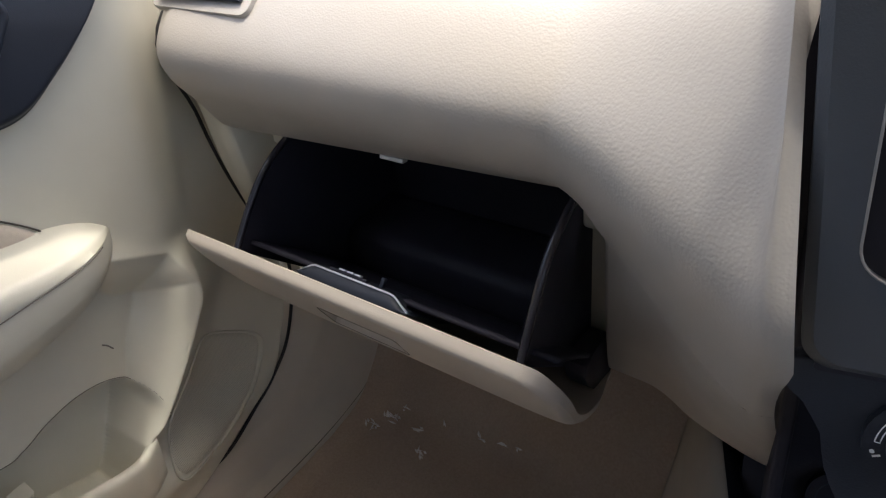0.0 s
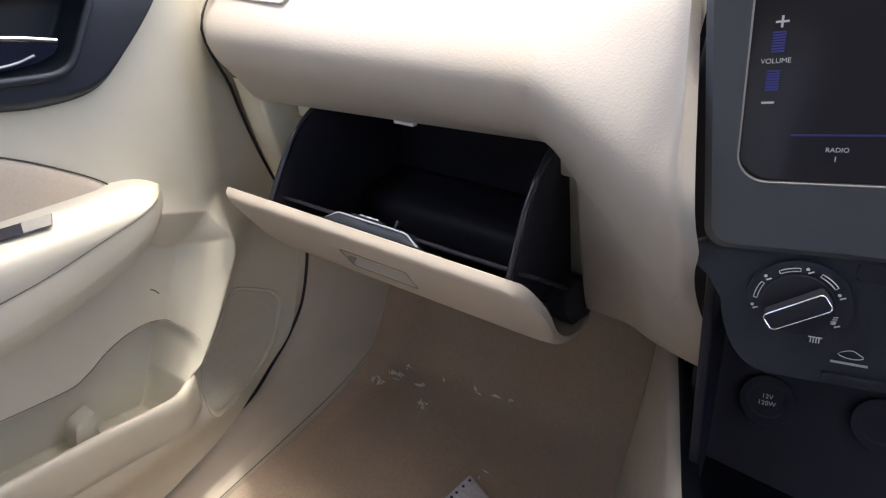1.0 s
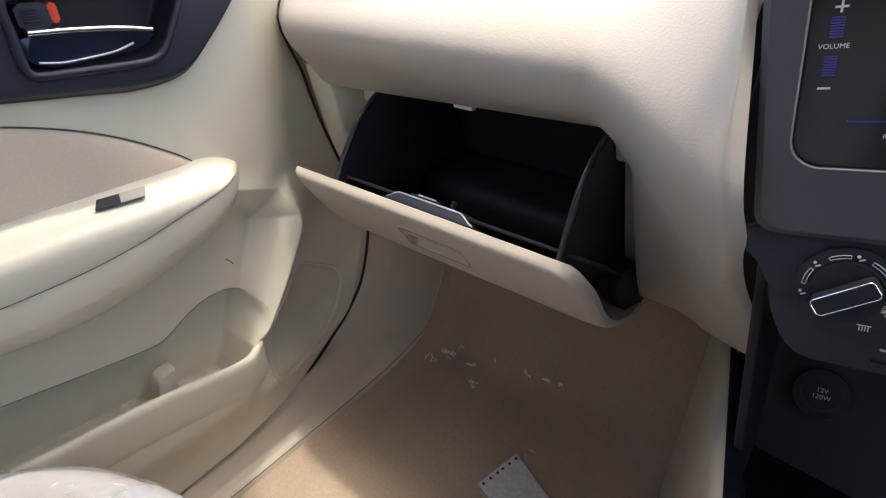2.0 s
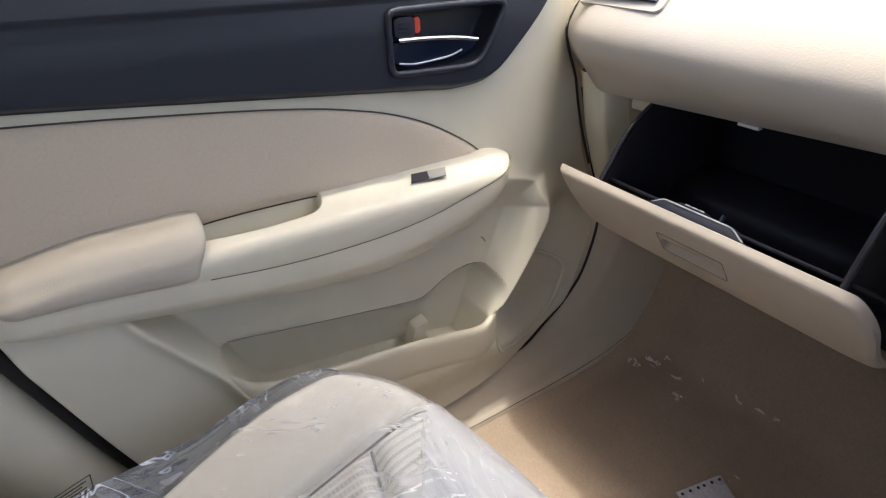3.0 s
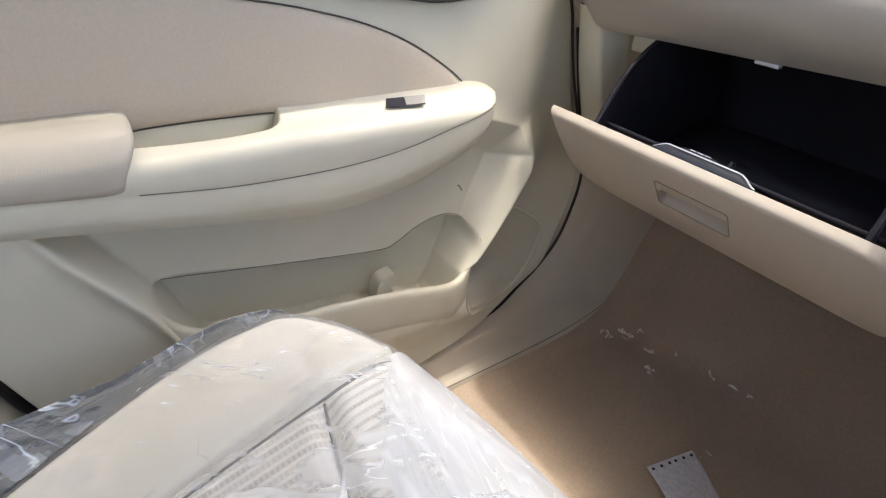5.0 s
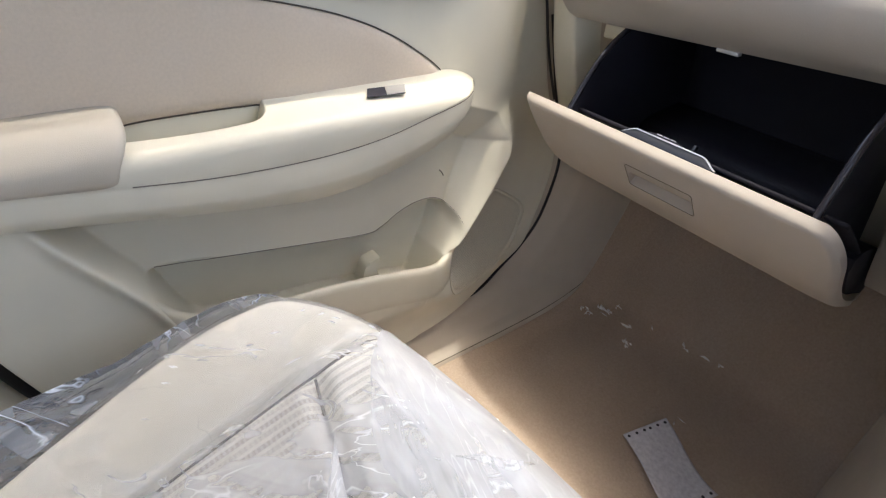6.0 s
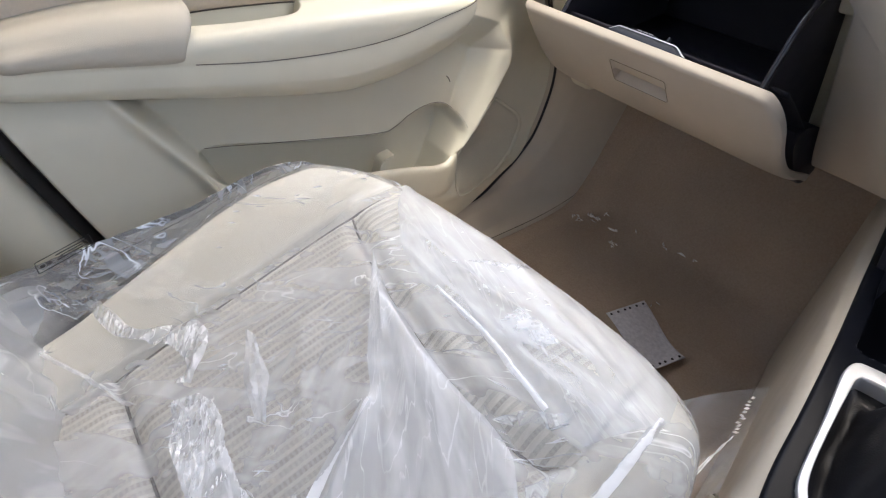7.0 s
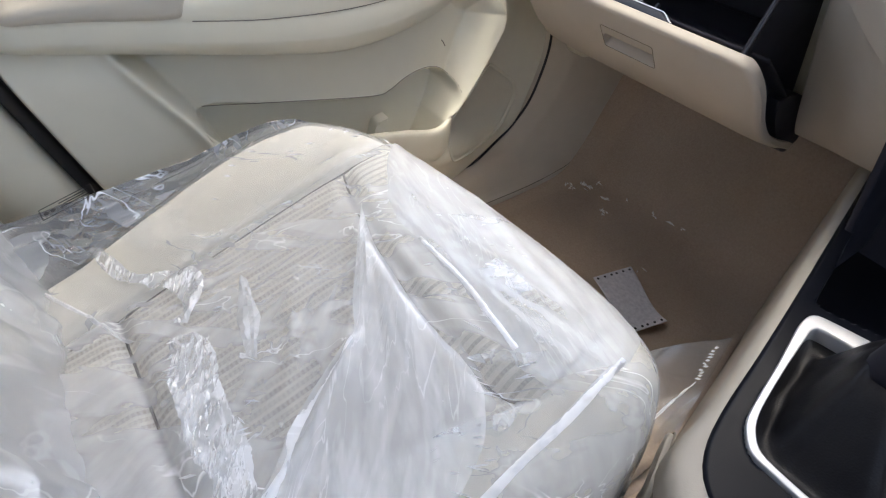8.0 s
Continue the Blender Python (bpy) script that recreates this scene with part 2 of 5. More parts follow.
def woven(name, ground, thread, band, cover, check, dots):
    """Seat cloth: cream stripes that run from rear to front, and between them bands of small woven squares."""
    m = bpy.data.materials.new(name)
    m.use_nodes = True
    nt = m.node_tree
    N, L = nt.nodes, nt.links
    p = N["Principled BSDF"]
    sep = N.new("ShaderNodeSeparateXYZ")
    co = N.new("ShaderNodeTexCoord").outputs["Object"]
    L.new(co, sep.inputs[0])
    wob = N.new("ShaderNodeTexNoise")
    wob.inputs["Scale"].default_value = 18
    L.new(co, wob.inputs["Vector"])
    w = ratio(nt, "MULTIPLY", wob.outputs["Fac"], 0.35)

    def wave(out, period, lo, hi, shift=0.0):
        s = ratio(nt, "SINE", ratio(nt, "ADD", ratio(nt, "MULTIPLY", out, 2 * math.pi / period), ratio(nt, "ADD", w, shift)))
        r = N.new("ShaderNodeMapRange")
        r.inputs["From Min"].default_value, r.inputs["From Max"].default_value = lo, hi
        L.new(s, r.inputs["Value"])
        return r.outputs["Result"]

    X, Yo = sep.outputs["X"], sep.outputs["Y"]
    wide = wave(X, band, cover - 0.15, cover + 0.15)
    wide = ratio(nt, "MULTIPLY", wide, ratio(nt, "ADD", ratio(nt, "MULTIPLY", wave(X, band * 2.0, -0.2, 0.2, 0.7), 0.35), 0.65))
    squares = wave(Yo, check * 1.25, -0.35, 0.35)
    fine = N.new("ShaderNodeTexNoise")
    fine.inputs["Scale"].default_value = 650
    L.new(co, fine.inputs["Vector"])
    f = ratio(nt, "MULTIPLY", wide, ratio(nt, "ADD", ratio(nt, "MULTIPLY", squares, dots), 0.80 - dots))
    f2 = ratio(nt, "ADD", ratio(nt, "MULTIPLY", f, 0.92), ratio(nt, "MULTIPLY", fine.outputs["Fac"], 0.12))
    mx = N.new("ShaderNodeMixRGB")
    mx.inputs["Color1"].default_value, mx.inputs["Color2"].default_value = (*ground, 1), (*thread, 1)
    L.new(f2, mx.inputs["Fac"])
    L.new(mx.outputs["Color"], p.inputs["Base Color"])
    p.inputs["Roughness"].default_value = 0.9
    bp = N.new("ShaderNodeBump")
    bp.invert = True
    bp.inputs["Strength"].default_value, bp.inputs["Distance"].default_value = 0.5, 0.001
    L.new(f2, bp.inputs["Height"])
    L.new(bp.outputs["Normal"], p.inputs["Normal"])
    return m


CHECK = woven("checked_seat_cloth", (0.60, 0.565, 0.495), (0.30, 0.273, 0.232), 0.0082, -0.25, 0.0034, 0.34)
STRIPE = woven("striped_seat_cloth", (0.71, 0.68, 0.60), (0.33, 0.305, 0.26), 0.0088, 0.2, 0.0026, 0.22)


def film_material(name, haze, low, high, lines, scale, crease, gloss=2.0, rough=0.12, turn=-50, stretch=(0.7, 1.4), apex=None):
    """Clear plastic sheeting: see-through, milky where it is doubled or creased, its white also standing in for
    reflected sky, glossy and crumpled.
    """
    m = bpy.data.materials.new(name)
    m.use_nodes = True
    nt = m.node_tree
    N, L = nt.nodes, nt.links
    N.remove(N["Principled BSDF"])
    co = N.new("ShaderNodeTexCoord").outputs["Object"]
    mp = N.new("ShaderNodeMapping")
    mp.inputs["Rotation"].default_value = (0, 0, radians(turn))
    L.new(co, mp.inputs["Vector"])
    sc_ = N.new("ShaderNodeMapping")
    sc_.inputs["Scale"].default_value = (*stretch, 1.0)
    L.new(mp.outputs["Vector"], sc_.inputs["Vector"])
    co = sc_.outputs["Vector"]

    def cloud(sc, detail, dist, lo, hi, to, ridged=False):
        n = N.new("ShaderNodeTexNoise")
        if ridged:
            n.noise_type = "RIDGED_MULTIFRACTAL"
        n.inputs["Scale"].default_value, n.inputs["Detail"].default_value, n.inputs["Distortion"].default_value = sc, detail, dist
        L.new(co, n.inputs["Vector"])
        r = N.new("ShaderNodeMapRange")
        r.inputs["From Min"].default_value, r.inputs["From Max"].default_value, r.inputs["To Max"].default_value = lo, hi, to
        L.new(n.outputs["Fac"], r.inputs["Value"])
        return n.outputs["Fac"], r.outputs["Result"]

    _, layer = cloud(scale * 0.55, 3, 1.6, 0.48, 0.55, high - low)
    _, soft = cloud(scale * 0.4, 2, 0.5, 0.35, 0.75, (high - low) * 0.5)
    vein, _ = cloud(scale * 0.8, 3, 1.4, 0, 1, 1)        # thin white lines where sharp wrinkles catch light, in some places only
    thin = N.new("ShaderNodeMapRange")
    thin.inputs["From Min"].default_value, thin.inputs["From Max"].default_value = 0.016, 0.0
    L.new(ratio(nt, "ABSOLUTE", ratio(nt, "SUBTRACT", vein, 0.5)), thin.inputs["Value"])
    _, some = cloud(scale * 0.7, 2, 0.3, 0.46, 0.62, lines * 1.3)
    line = ratio(nt, "MULTIPLY", thin.outputs["Result"], some)
    pleat = 0.0
    if apex:                                            # pale streaks for fine pleats that fan out from the corner where the sheet is caught
        at_ = N.new("ShaderNodeSeparateXYZ")
        L.new(N.new("ShaderNodeTexCoord").outputs["Object"], at_.inputs[0])
        dx, dy = ratio(nt, "SUBTRACT", at_.outputs["X"], apex[0]), ratio(nt, "SUBTRACT", at_.outputs["Y"], apex[1])
        reach = ratio(nt, "SQRT", ratio(nt, "ADD", ratio(nt, "MULTIPLY", dx, dx), ratio(nt, "MULTIPLY", dy, dy)))
        fan = N.new("ShaderNodeCombineXYZ")
        L.new(ratio(nt, "MULTIPLY", ratio(nt, "ARCTAN2", dy, dx), 6.0), fan.inputs[0])
        L.new(ratio(nt, "MULTIPLY", reach, 7.0), fan.inputs[1])
        fn_ = N.new("ShaderNodeTexNoise")
        fn_.inputs["Scale"].default_value, fn_.inputs["Detail"].default_value, fn_.inputs["Roughness"].default_value = 1.5, 4, 0.5
        L.new(fan.outputs[0], fn_.inputs["Vector"])
        fr_ = N.new("ShaderNodeMapRange")
        fr_.inputs["From Min"].default_value, fr_.inputs["From Max"].default_value, fr_.inputs["To Max"].default_value = 0.44, 0.74, apex[2]
        L.new(fn_.outputs["Fac"], fr_.inputs["Value"])
        far_ = N.new("ShaderNodeMapRange")
        far_.inputs["From Min"].default_value, far_.inputs["From Max"].default_value = 0.03, 0.13
        L.new(reach, far_.inputs["Value"])
        pleat = ratio(nt, "MULTIPLY", fr_.outputs["Result"], far_.outputs["Result"])
    veil = ratio(nt, "MINIMUM", ratio(nt, "ADD", ratio(nt, "ADD", ratio(nt, "ADD", layer, low), ratio(nt, "ADD", soft, line)), pleat), 0.95)
    vo = N.new("ShaderNodeTexVoronoi")
    vo.inputs["Scale"].default_value = scale * 3.2
    L.new(co, vo.inputs["Vector"])
    fine, _ = cloud(scale * 6, 4, 1.2, 0, 1, 1, True)
    bp = N.new("ShaderNodeBump")
    bp.inputs["Strength"].default_value, bp.inputs["Distance"].default_value = crease, 0.009
    L.new(ratio(nt, "ADD", vo.outputs["Distance"], ratio(nt, "MULTIPLY", fine, 0.25)), bp.inputs["Height"])
    tr, tl, df, gl = (N.new("ShaderNodeBsdf" + k) for k in ("Transparent", "Translucent", "Diffuse", "Glossy"))
    tr.inputs["Color"].default_value = (0.98, 0.985, 0.99, 1)
    tl.inputs["Color"].default_value = df.inputs["Color"].default_value = (*haze, 1)
    gl.inputs["Roughness"].default_value = rough
    L.new(bp.outputs["Normal"], gl.inputs["Normal"])
    milk = N.new("ShaderNodeMixShader")
    milk.inputs[0].default_value = 0.30
    L.new(df.outputs[0], milk.inputs[1]), L.new(tl.outputs[0], milk.inputs[2])
    body = N.new("ShaderNodeMixShader")
    L.new(veil, body.inputs[0])
    L.new(tr.outputs[0], body.inputs[1]), L.new(milk.outputs[0], body.inputs[2])
    fr = N.new("ShaderNodeFresnel")
    fr.inputs["IOR"].default_value = 1.45
    L.new(bp.outputs["Normal"], fr.inputs["Normal"])
    top = N.new("ShaderNodeMixShader")
    L.new(ratio(nt, "MINIMUM", ratio(nt, "MULTIPLY", fr.outputs[0], gloss), 0.9), top.inputs[0])
    L.new(body.outputs[0], top.inputs[1]), L.new(gl.outputs[0], top.inputs[2])
    L.new(top.outputs[0], N["Material Output"].inputs["Surface"])
    return m


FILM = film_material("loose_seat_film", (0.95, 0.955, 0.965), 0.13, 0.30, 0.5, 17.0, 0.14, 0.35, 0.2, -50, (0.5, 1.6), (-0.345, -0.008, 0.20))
TAUTFILM = film_material("taut_seat_film", (0.92, 0.935, 0.96), 0.10, 0.22, 0.3, 12.0, 0.2, 0.6, 0.14)
# Blue in the haze colour stands in for reflected sky.
SIDEFILM = film_material("hanging_seat_film", (0.84, 0.89, 0.97), 0.14, 0.30, 0.8, 17.0, 0.35, 1.2, 0.12)
MILKFILM = film_material("milky_doubled_film", (0.95, 0.96, 0.98), 0.56, 0.76, 0.35, 11.0, 0.16, 0.6, 0.2)
# Haze in the colour stands in for sky reflected by the film.
HAZEFILM = film_material("sky_haze_film", (0.97, 0.975, 0.98), 0.32, 0.42, 0.16, 26.0, 0.20, 0.22, 0.3, 35, (0.4, 1.7), (-0.345, -0.008, 0.24))
# Near-opaque white that paints highlights and glints on the film.
GLINTFILM = film_material("white_glint_film", (0.98, 0.985, 0.99), 0.76, 0.92, 0.1, 26.0, 0.08, 0.5, 0.25)
PATCHFILM = film_material("crumpled_clear_film", (0.97, 0.975, 0.985), 0.36, 0.66, 0.4, 44.0, 0.2, 0.5, 0.22, 20, (0.6, 1.5))
FRONTFILM = film_material("thin_hazy_film", (0.91, 0.92, 0.935), 0.22, 0.27, 0.08, 22.0, 0.08, 0.10, 0.35, 15, (0.3, 1.8), (-0.44, 0.05, 0.13))
FLAPFILM = film_material("clear_flap_film", (0.44, 0.48, 0.54), 0.10, 0.17, 0.10, 9.0, 0.05, 0.35, 0.2)
FLOORFILM = film_material("clear_floor_film", (0.6, 0.58, 0.55), 0.0, 0.01, 0.0, 14.0, 0.03, 0.35, 0.3)
# White colour in place of specular glints on the floor film.
FLOORGLINT = film_material("floor_glint_film", (0.98, 0.98, 0.98), 0.9, 0.95, 0.1, 30.0, 0.0, 2.5, 0.1)

# ---- setting: ground, cabin shell ----
def sheet(name, x0, y0, x1, y1, z, mat, label, n=2):
    gx, gy = np.meshgrid(np.linspace(x0, x1, n), np.linspace(y0, y1, n))
    ob = grid(name, np.stack([gx, gy, np.full(gx.shape, z)], -1), mat, None)
    return tagged(ob, label, "ground", kind="structure")


sheet("ground", -400, -400, 400, 400, -0.38, CONCRETE, "pale concrete ground outside the car", 12)
# Front edge of the unseen roof, drawn to shade seat and console.
SHADE_EDGE = fn([(-0.72, 0.385), (-0.60, 0.375), (-0.48, 0.355), (-0.36, 0.35), (-0.25, 0.36), (-0.10, 0.38), (-0.03, 0.42), (0.30, 0.43), (0.72, 0.40)])
EAVE = fn([(-1.45, -0.66), (-0.50, -0.65), (0.60, -0.62)])
rows = []
for v in np.linspace(0, 1, 40):
    r = []
    for u in np.linspace(0, 1, 30):
        y = -1.45 + (1.45 + float(SHADE_EDGE(-0.62 + 1.26 * u))) * v
        x = float(EAVE(y)) + (0.64 - float(EAVE(y))) * u
        r.append((x, y, 1.22 - 0.14 * (x - 0.05) ** 2 - 0.05 * (2 * v - 1) ** 2))
    rows.append(r)
roof = grid("ceiling", np.array(rows), HEADLINER, None, thick=0.03)
tagged(roof, "pale cloth roof out of view, front edge shaped to bound the sun", "ceiling", kind="structure")


def beam(name, a, b, r, label):
    ob = tube(name, cr([a, tuple((np.array(a) + np.array(b)) / 2), b], 8), r, BEIGE, None, sides=10)
    return tagged(ob, label, "pillar", kind="structure")


beam("trim", (-0.76, 0.95, 0.82), (-0.70, 0.36, 1.12), 0.03, "beige windscreen pillar trim")
beam("trim", (0.83, 0.95, 0.82), (0.68, 0.33, 1.12), 0.03, "beige windscreen pillar trim")
beam("trim", (0.80, -0.42, 0.80), (0.68, -0.48, 1.16), 0.05, "beige door pillar trim")
# Unseen walls, their height and dark colour set to limit light and bounce.
box_wall = box("wall_right", (0.10, 0.66, 1.20), pose(0.80, 0.38, 0.24), DARKTRIM, None, bevel=0.02)
tagged(box_wall, "unseen charcoal wall opposite, added to limit side light and bounce", "wall", kind="structure")
box_wall = box("wall_right", (0.06, 1.58, 1.24), pose(0.80, -0.735, 0.26), GREYSKIRT, None, bevel=0.02)
tagged(box_wall, "unseen grey wall opposite, added to hold back light from the rear right", "wall", kind="structure")
box_wall = box("wall_rear", (1.6, 0.08, 1.40), pose(0.05, -1.5, 0.45), GREYSKIRT, None, bevel=0.02)
tagged(box_wall, "unseen grey wall closing the rear, darkened to cut bounce", "wall", kind="structure")
box_wall = box("wall_front", (1.6, 0.03, 1.15), pose(0.05, 1.06, 0.22), BLACK, None, bevel=0.005)
tagged(box_wall, "dark bulkhead behind the dashboard", "wall", kind="structure")

# ---- door, on the far side ----
REAR = fn([(0.05, -0.155), (0.253, -0.230), (0.445, -0.288), (0.593, -0.339), (0.70, -0.366), (0.90, -0.40)])
FRONT = fn([(0.048, 0.08), (0.058, 0.256), (0.067, 0.300), (0.073, 0.347), (0.080, 0.400), (0.096, 0.462), (0.119, 0.512), (0.147, 0.547), (0.188, 0.579), (0.250, 0.601), (0.306, 0.609), (0.360, 0.600), (0.429, 0.573), (0.56, 0.531), (0.653, 0.51), (0.75, 0.51), (0.90, 0.51)])
BELT = fn([(-0.42, 0.694), (-0.296, 0.681), (-0.171, 0.669), (-0.01, 0.651), (0.204, 0.627), (0.264, 0.621), (0.318, 0.628), (0.358, 0.659), (0.396, 0.698), (0.43, 0.742), (0.468, 0.785)])
RIM = cr([(-0.178, 0.452), (-0.135, 0.385), (-0.095, 0.326), (-0.055, 0.287), (0.034, 0.266), (0.125, 0.256), (0.22, 0.240), (0.283, 0.226), (0.316, 0.231), (0.344, 0.256), (0.384, 0.312), (0.417, 0.368), (0.433, 0.407)], 70)
LOWRIM = RIM.copy()
LOWRIM[:, 1] -= 0.055 * sst(-0.11, -0.04, RIM[:, 0]) * sst(0.325, 0.285, RIM[:, 0])
POCKET = np.vstack([LOWRIM, [(0.415, 0.45), (0.33, 0.48), (0.2, 0.44), (0.0, 0.46), (-0.16, 0.48)]])
DEEP = cr([(-0.086, 0.342), (0.05, 0.318), (0.19, 0.295), (0.222, 0.299), (0.250, 0.314), (0.283, 0.324), (0.315, 0.322), (0.343, 0.303), (0.353, 0.276), (0.348, 0.245), (0.325, 0.205), (0.28, 0.16), (0.10, 0.19), (-0.03, 0.21), (-0.085, 0.28)], 110, True)
INSERT = cr([(-0.279, 0.663), (-0.239, 0.663), (-0.156, 0.656), (-0.048, 0.644), (0.030, 0.634), (0.085, 0.625), (0.125, 0.616), (0.162, 0.606), (0.198, 0.593), (0.230, 0.578), (0.262, 0.559), (0.296, 0.535), (0.308, 0.520), (0.296, 0.508), (0.20, 0.500), (0.10, 0.503), (0.075, 0.514), (0.055, 0.521), (-0.07, 0.522), (-0.095, 0.508), (-0.2, 0.49), (-0.272, 0.500), (-0.278, 0.525), (-0.293, 0.576), (-0.303, 0.618), (-0.3065, 0.640), (-0.303, 0.653), (-0.294, 0.660)], 190, True)
GRILLE = cr([(0.435, 0.303), (0.446, 0.303), (0.495, 0.270), (0.532, 0.240), (0.540, 0.210), (0.515, 0.172), (0.465, 0.146), (0.41, 0.132), (0.362, 0.130), (0.343, 0.146), (0.346, 0.172), (0.385, 0.235), (0.424, 0.293)], 110, True)


CREST = fn([(0.05, 0.26), (0.18, 0.285), (0.232, 0.316), (0.256, 0.344), (0.312, 0.384), (0.368, 0.417), (0.407, 0.433), (0.50, 0.45)])


def door_x(Y, Z):
    past = np.maximum(Y - CREST(Z), 0)                 # the door falls away ahead of the rib beside the pocket
    rib = sst(0.13, 0.21, Z) * sst(0.47, 0.38, Z)
    out = -0.642 - 0.022 * sst(0.17, 0.09, Z) * (1 - rib) - 0.055 * sst(0.29, 0.60, Y) * (1 - rib) - 0.066 * (1 - np.exp(-past / 0.055)) * rib - 0.014 * sst(0.30, 0.42, Z) * sst(0.33, 0.45, Y) * (1 - rib)
    out = out + (-0.670 - out) * sst(0.41, 0.50, Z) * sst(0.47, 0.40, Y)
    d = signed(Y, Z, POCKET)
    width = 0.010 + 0.042 * sst(0.30, 0.36, Y) + 0.010 * sst(-0.05, -0.14, Y)
    out = out + 0.008 * np.exp(-(d / 0.009) ** 2) * sst(-0.05, -0.10, Y)
    wall = -0.686 - 0.014 * sst(0.30, 0.40, Y) - 0.036 * sst(-0.001, 0.013, signed(Y, Z, DEEP))
    t = np.clip(d / width, 0, 1)
    crest = sst(0.30, 0.35, Y)
    x = out + (wall - out) * (sst(0.0, 1.0, t) * (1 - crest) + t * crest)
    x = x - 0.003 * sst(0.0, 0.004, signed(Y, Z, GRILLE))
    x = x + (-0.70 - x) * sst(0.004, 0.008, signed(Y, Z, INSERT))
    return x + (-0.725 - x) * sst(0.006, 0.014, Z - BELT(Y)) * sst(0.463, 0.455, Y)


door = thing("door_1", "closed beige car door with charcoal top, armrest and map pocket", "car door", "structure")
v = np.linspace(0, 1, 380)
zz = 0.050 + 0.745 * (0.72 * v + 0.28 * v * v)
uu = np.linspace(0, 1, 440)
Z = np.repeat(zz[:, None], 440, 1)
Y = REAR(Z) + (FRONT(Z) - REAR(Z)) * uu[None]
X = door_x(Y, Z)
X = X - 0.03 * sst(0.012, 0.0, FRONT(Z) - Y) ** 2 - 0.03 * sst(0.010, 0.0, Y - REAR(Z)) ** 2
grid("panel", np.stack([X, Y, Z], -1), BEIGE, door, "pale beige moulded plastic", thick=0.003)


# the lip in front of the map pocket
lip = RIM[(RIM[:, 0] > -0.115) & (RIM[:, 0] < 0.335)]
lip = cr(lip, 150)
rows = []
for dx, dz in ((-0.012, -0.030), (-0.010, -0.004), (-0.0085, -0.0005), (-0.005, 0.0022), (-0.001, 0.0015), (0.0022, -0.002), (0.0032, -0.008), (0.0030, -0.02), (0.0022, -0.035), (0.0012, -0.05), (0.0004, -0.062), (-0.004, -0.070)):
    zq = lip[:, 1] + dz
    base_x = -0.642 - 0.022 * sst(0.17, 0.09, zq) - 0.055 * sst(0.29, 0.60, lip[:, 0])
    fade = sst(-0.115, -0.075, lip[:, 0]) * sst(0.335, 0.30, lip[:, 0])
    rows.append(np.stack([base_x + dx - 0.006 * (1 - fade), lip[:, 0], zq], 1))
grid("pocket_lip", np.array(rows)[::-1], BEIGE, door, "rounded lip of the map pocket", angle=80)


def dome(name, outline, x_edge, puff, mat, parent, label="", rings=14, tuck=0.012):
    """A padded patch that swells from its outline, facing inwards."""
    o = np.array(outline)
    c = o.mean(0)
    P = []
    for k in range(rings + 1):
        s = 1 - (k / rings) ** 1.5
        q = c + (o - c) * s
        dd = near(q[:, 0], q[:, 1], o, True)
        x = x_edge + puff * (1 - np.exp(-dd / tuck)) - (0.006 if k == 0 else 0)
        P.append(np.stack([x, q[:, 0], q[:, 1]], 1))
    return grid(name, np.array(P), mat, parent, label, ring=True, angle=80)


dome("insert", INSERT, -0.6700, 0.0065, CLOTH, door, "beige cloth insert", tuck=0.007)
tube("seam", np.stack([np.full(190, -0.6690), INSERT[:, 0], INSERT[:, 1]], 1), 0.0009, SEAM, door, "dark seam round the insert", closed=True, sides=6)

# charcoal upper trim with the recess of the handle
BEZEL = cr([(0.169, 0.668), (0.169, 0.690), (0.169, 0.712), (0.176, 0.7215), (0.21, 0.7225), (0.25, 0.7225), (0.29, 0.722), (0.322, 0.721), (0.330, 0.713), (0.322, 0.697), (0.311, 0.678), (0.300, 0.661), (0.288, 0.6525), (0.27, 0.650), (0.22, 0.6515), (0.18, 0.6535), (0.171, 0.658)], 160, True)
yb = np.linspace(-0.40, 0.468, 290)
vb = np.linspace(0, 1, 70)
Yb = np.repeat(yb[None], 70, 0)
Zb = BELT(Yb) + (0.80 - BELT(Yb)) * vb[:, None] ** 1.15
Xb = -0.652 - 0.9 * np.maximum(Zb - 0.70, 0) ** 1.6 + 0.004 * sst(0.735, 0.742, Zb + 0.02 * Yb) - 0.012 * sst(0.012, 0.0, Zb - BELT(Yb)) ** 2
Xb = Xb - 0.034 * sst(-0.001, 0.007, signed(Yb, Zb, BEZEL))
grid("upper_trim", np.stack([Xb, Yb, Zb], -1), DARKTRIM, door, "charcoal grained plastic top", thick=0.006)
bez = tube("handle_bezel", np.stack([np.full(160, -0.6510), BEZEL[:, 0], BEZEL[:, 1]], 1), 0.0042, DARKTRIM, door, "charcoal frame round the handle", closed=True)
FACE = Matrix(((0, 0, 1, 0), (1, 0, 0, 0), (0, 1, 0, 0), (0, 0, 0, 1)))   # plate plane: y, z; out along x


def on_door(x):
    return Matrix.Translation((x, 0, 0)) @ FACE


lever = cr([(0.182, 0.690), (0.22, 0.6885), (0.26, 0.685), (0.292, 0.6795)], 30)
lev = tube("handle_lever", np.stack([np.full(30, -0.654), lever[:, 0], lever[:, 1]], 1), 0.0030, CHROME, door, "chrome inner door handle")
under = cr([(0.182, 0.6875), (0.292, 0.677), (0.275, 0.662), (0.225, 0.6575), (0.184, 0.660)], 60, True)
slab("pull_plate", under, on_door(-0.668), 0.006, PULLBLUE, lev, "dark glossy pull", bevel=0.002)
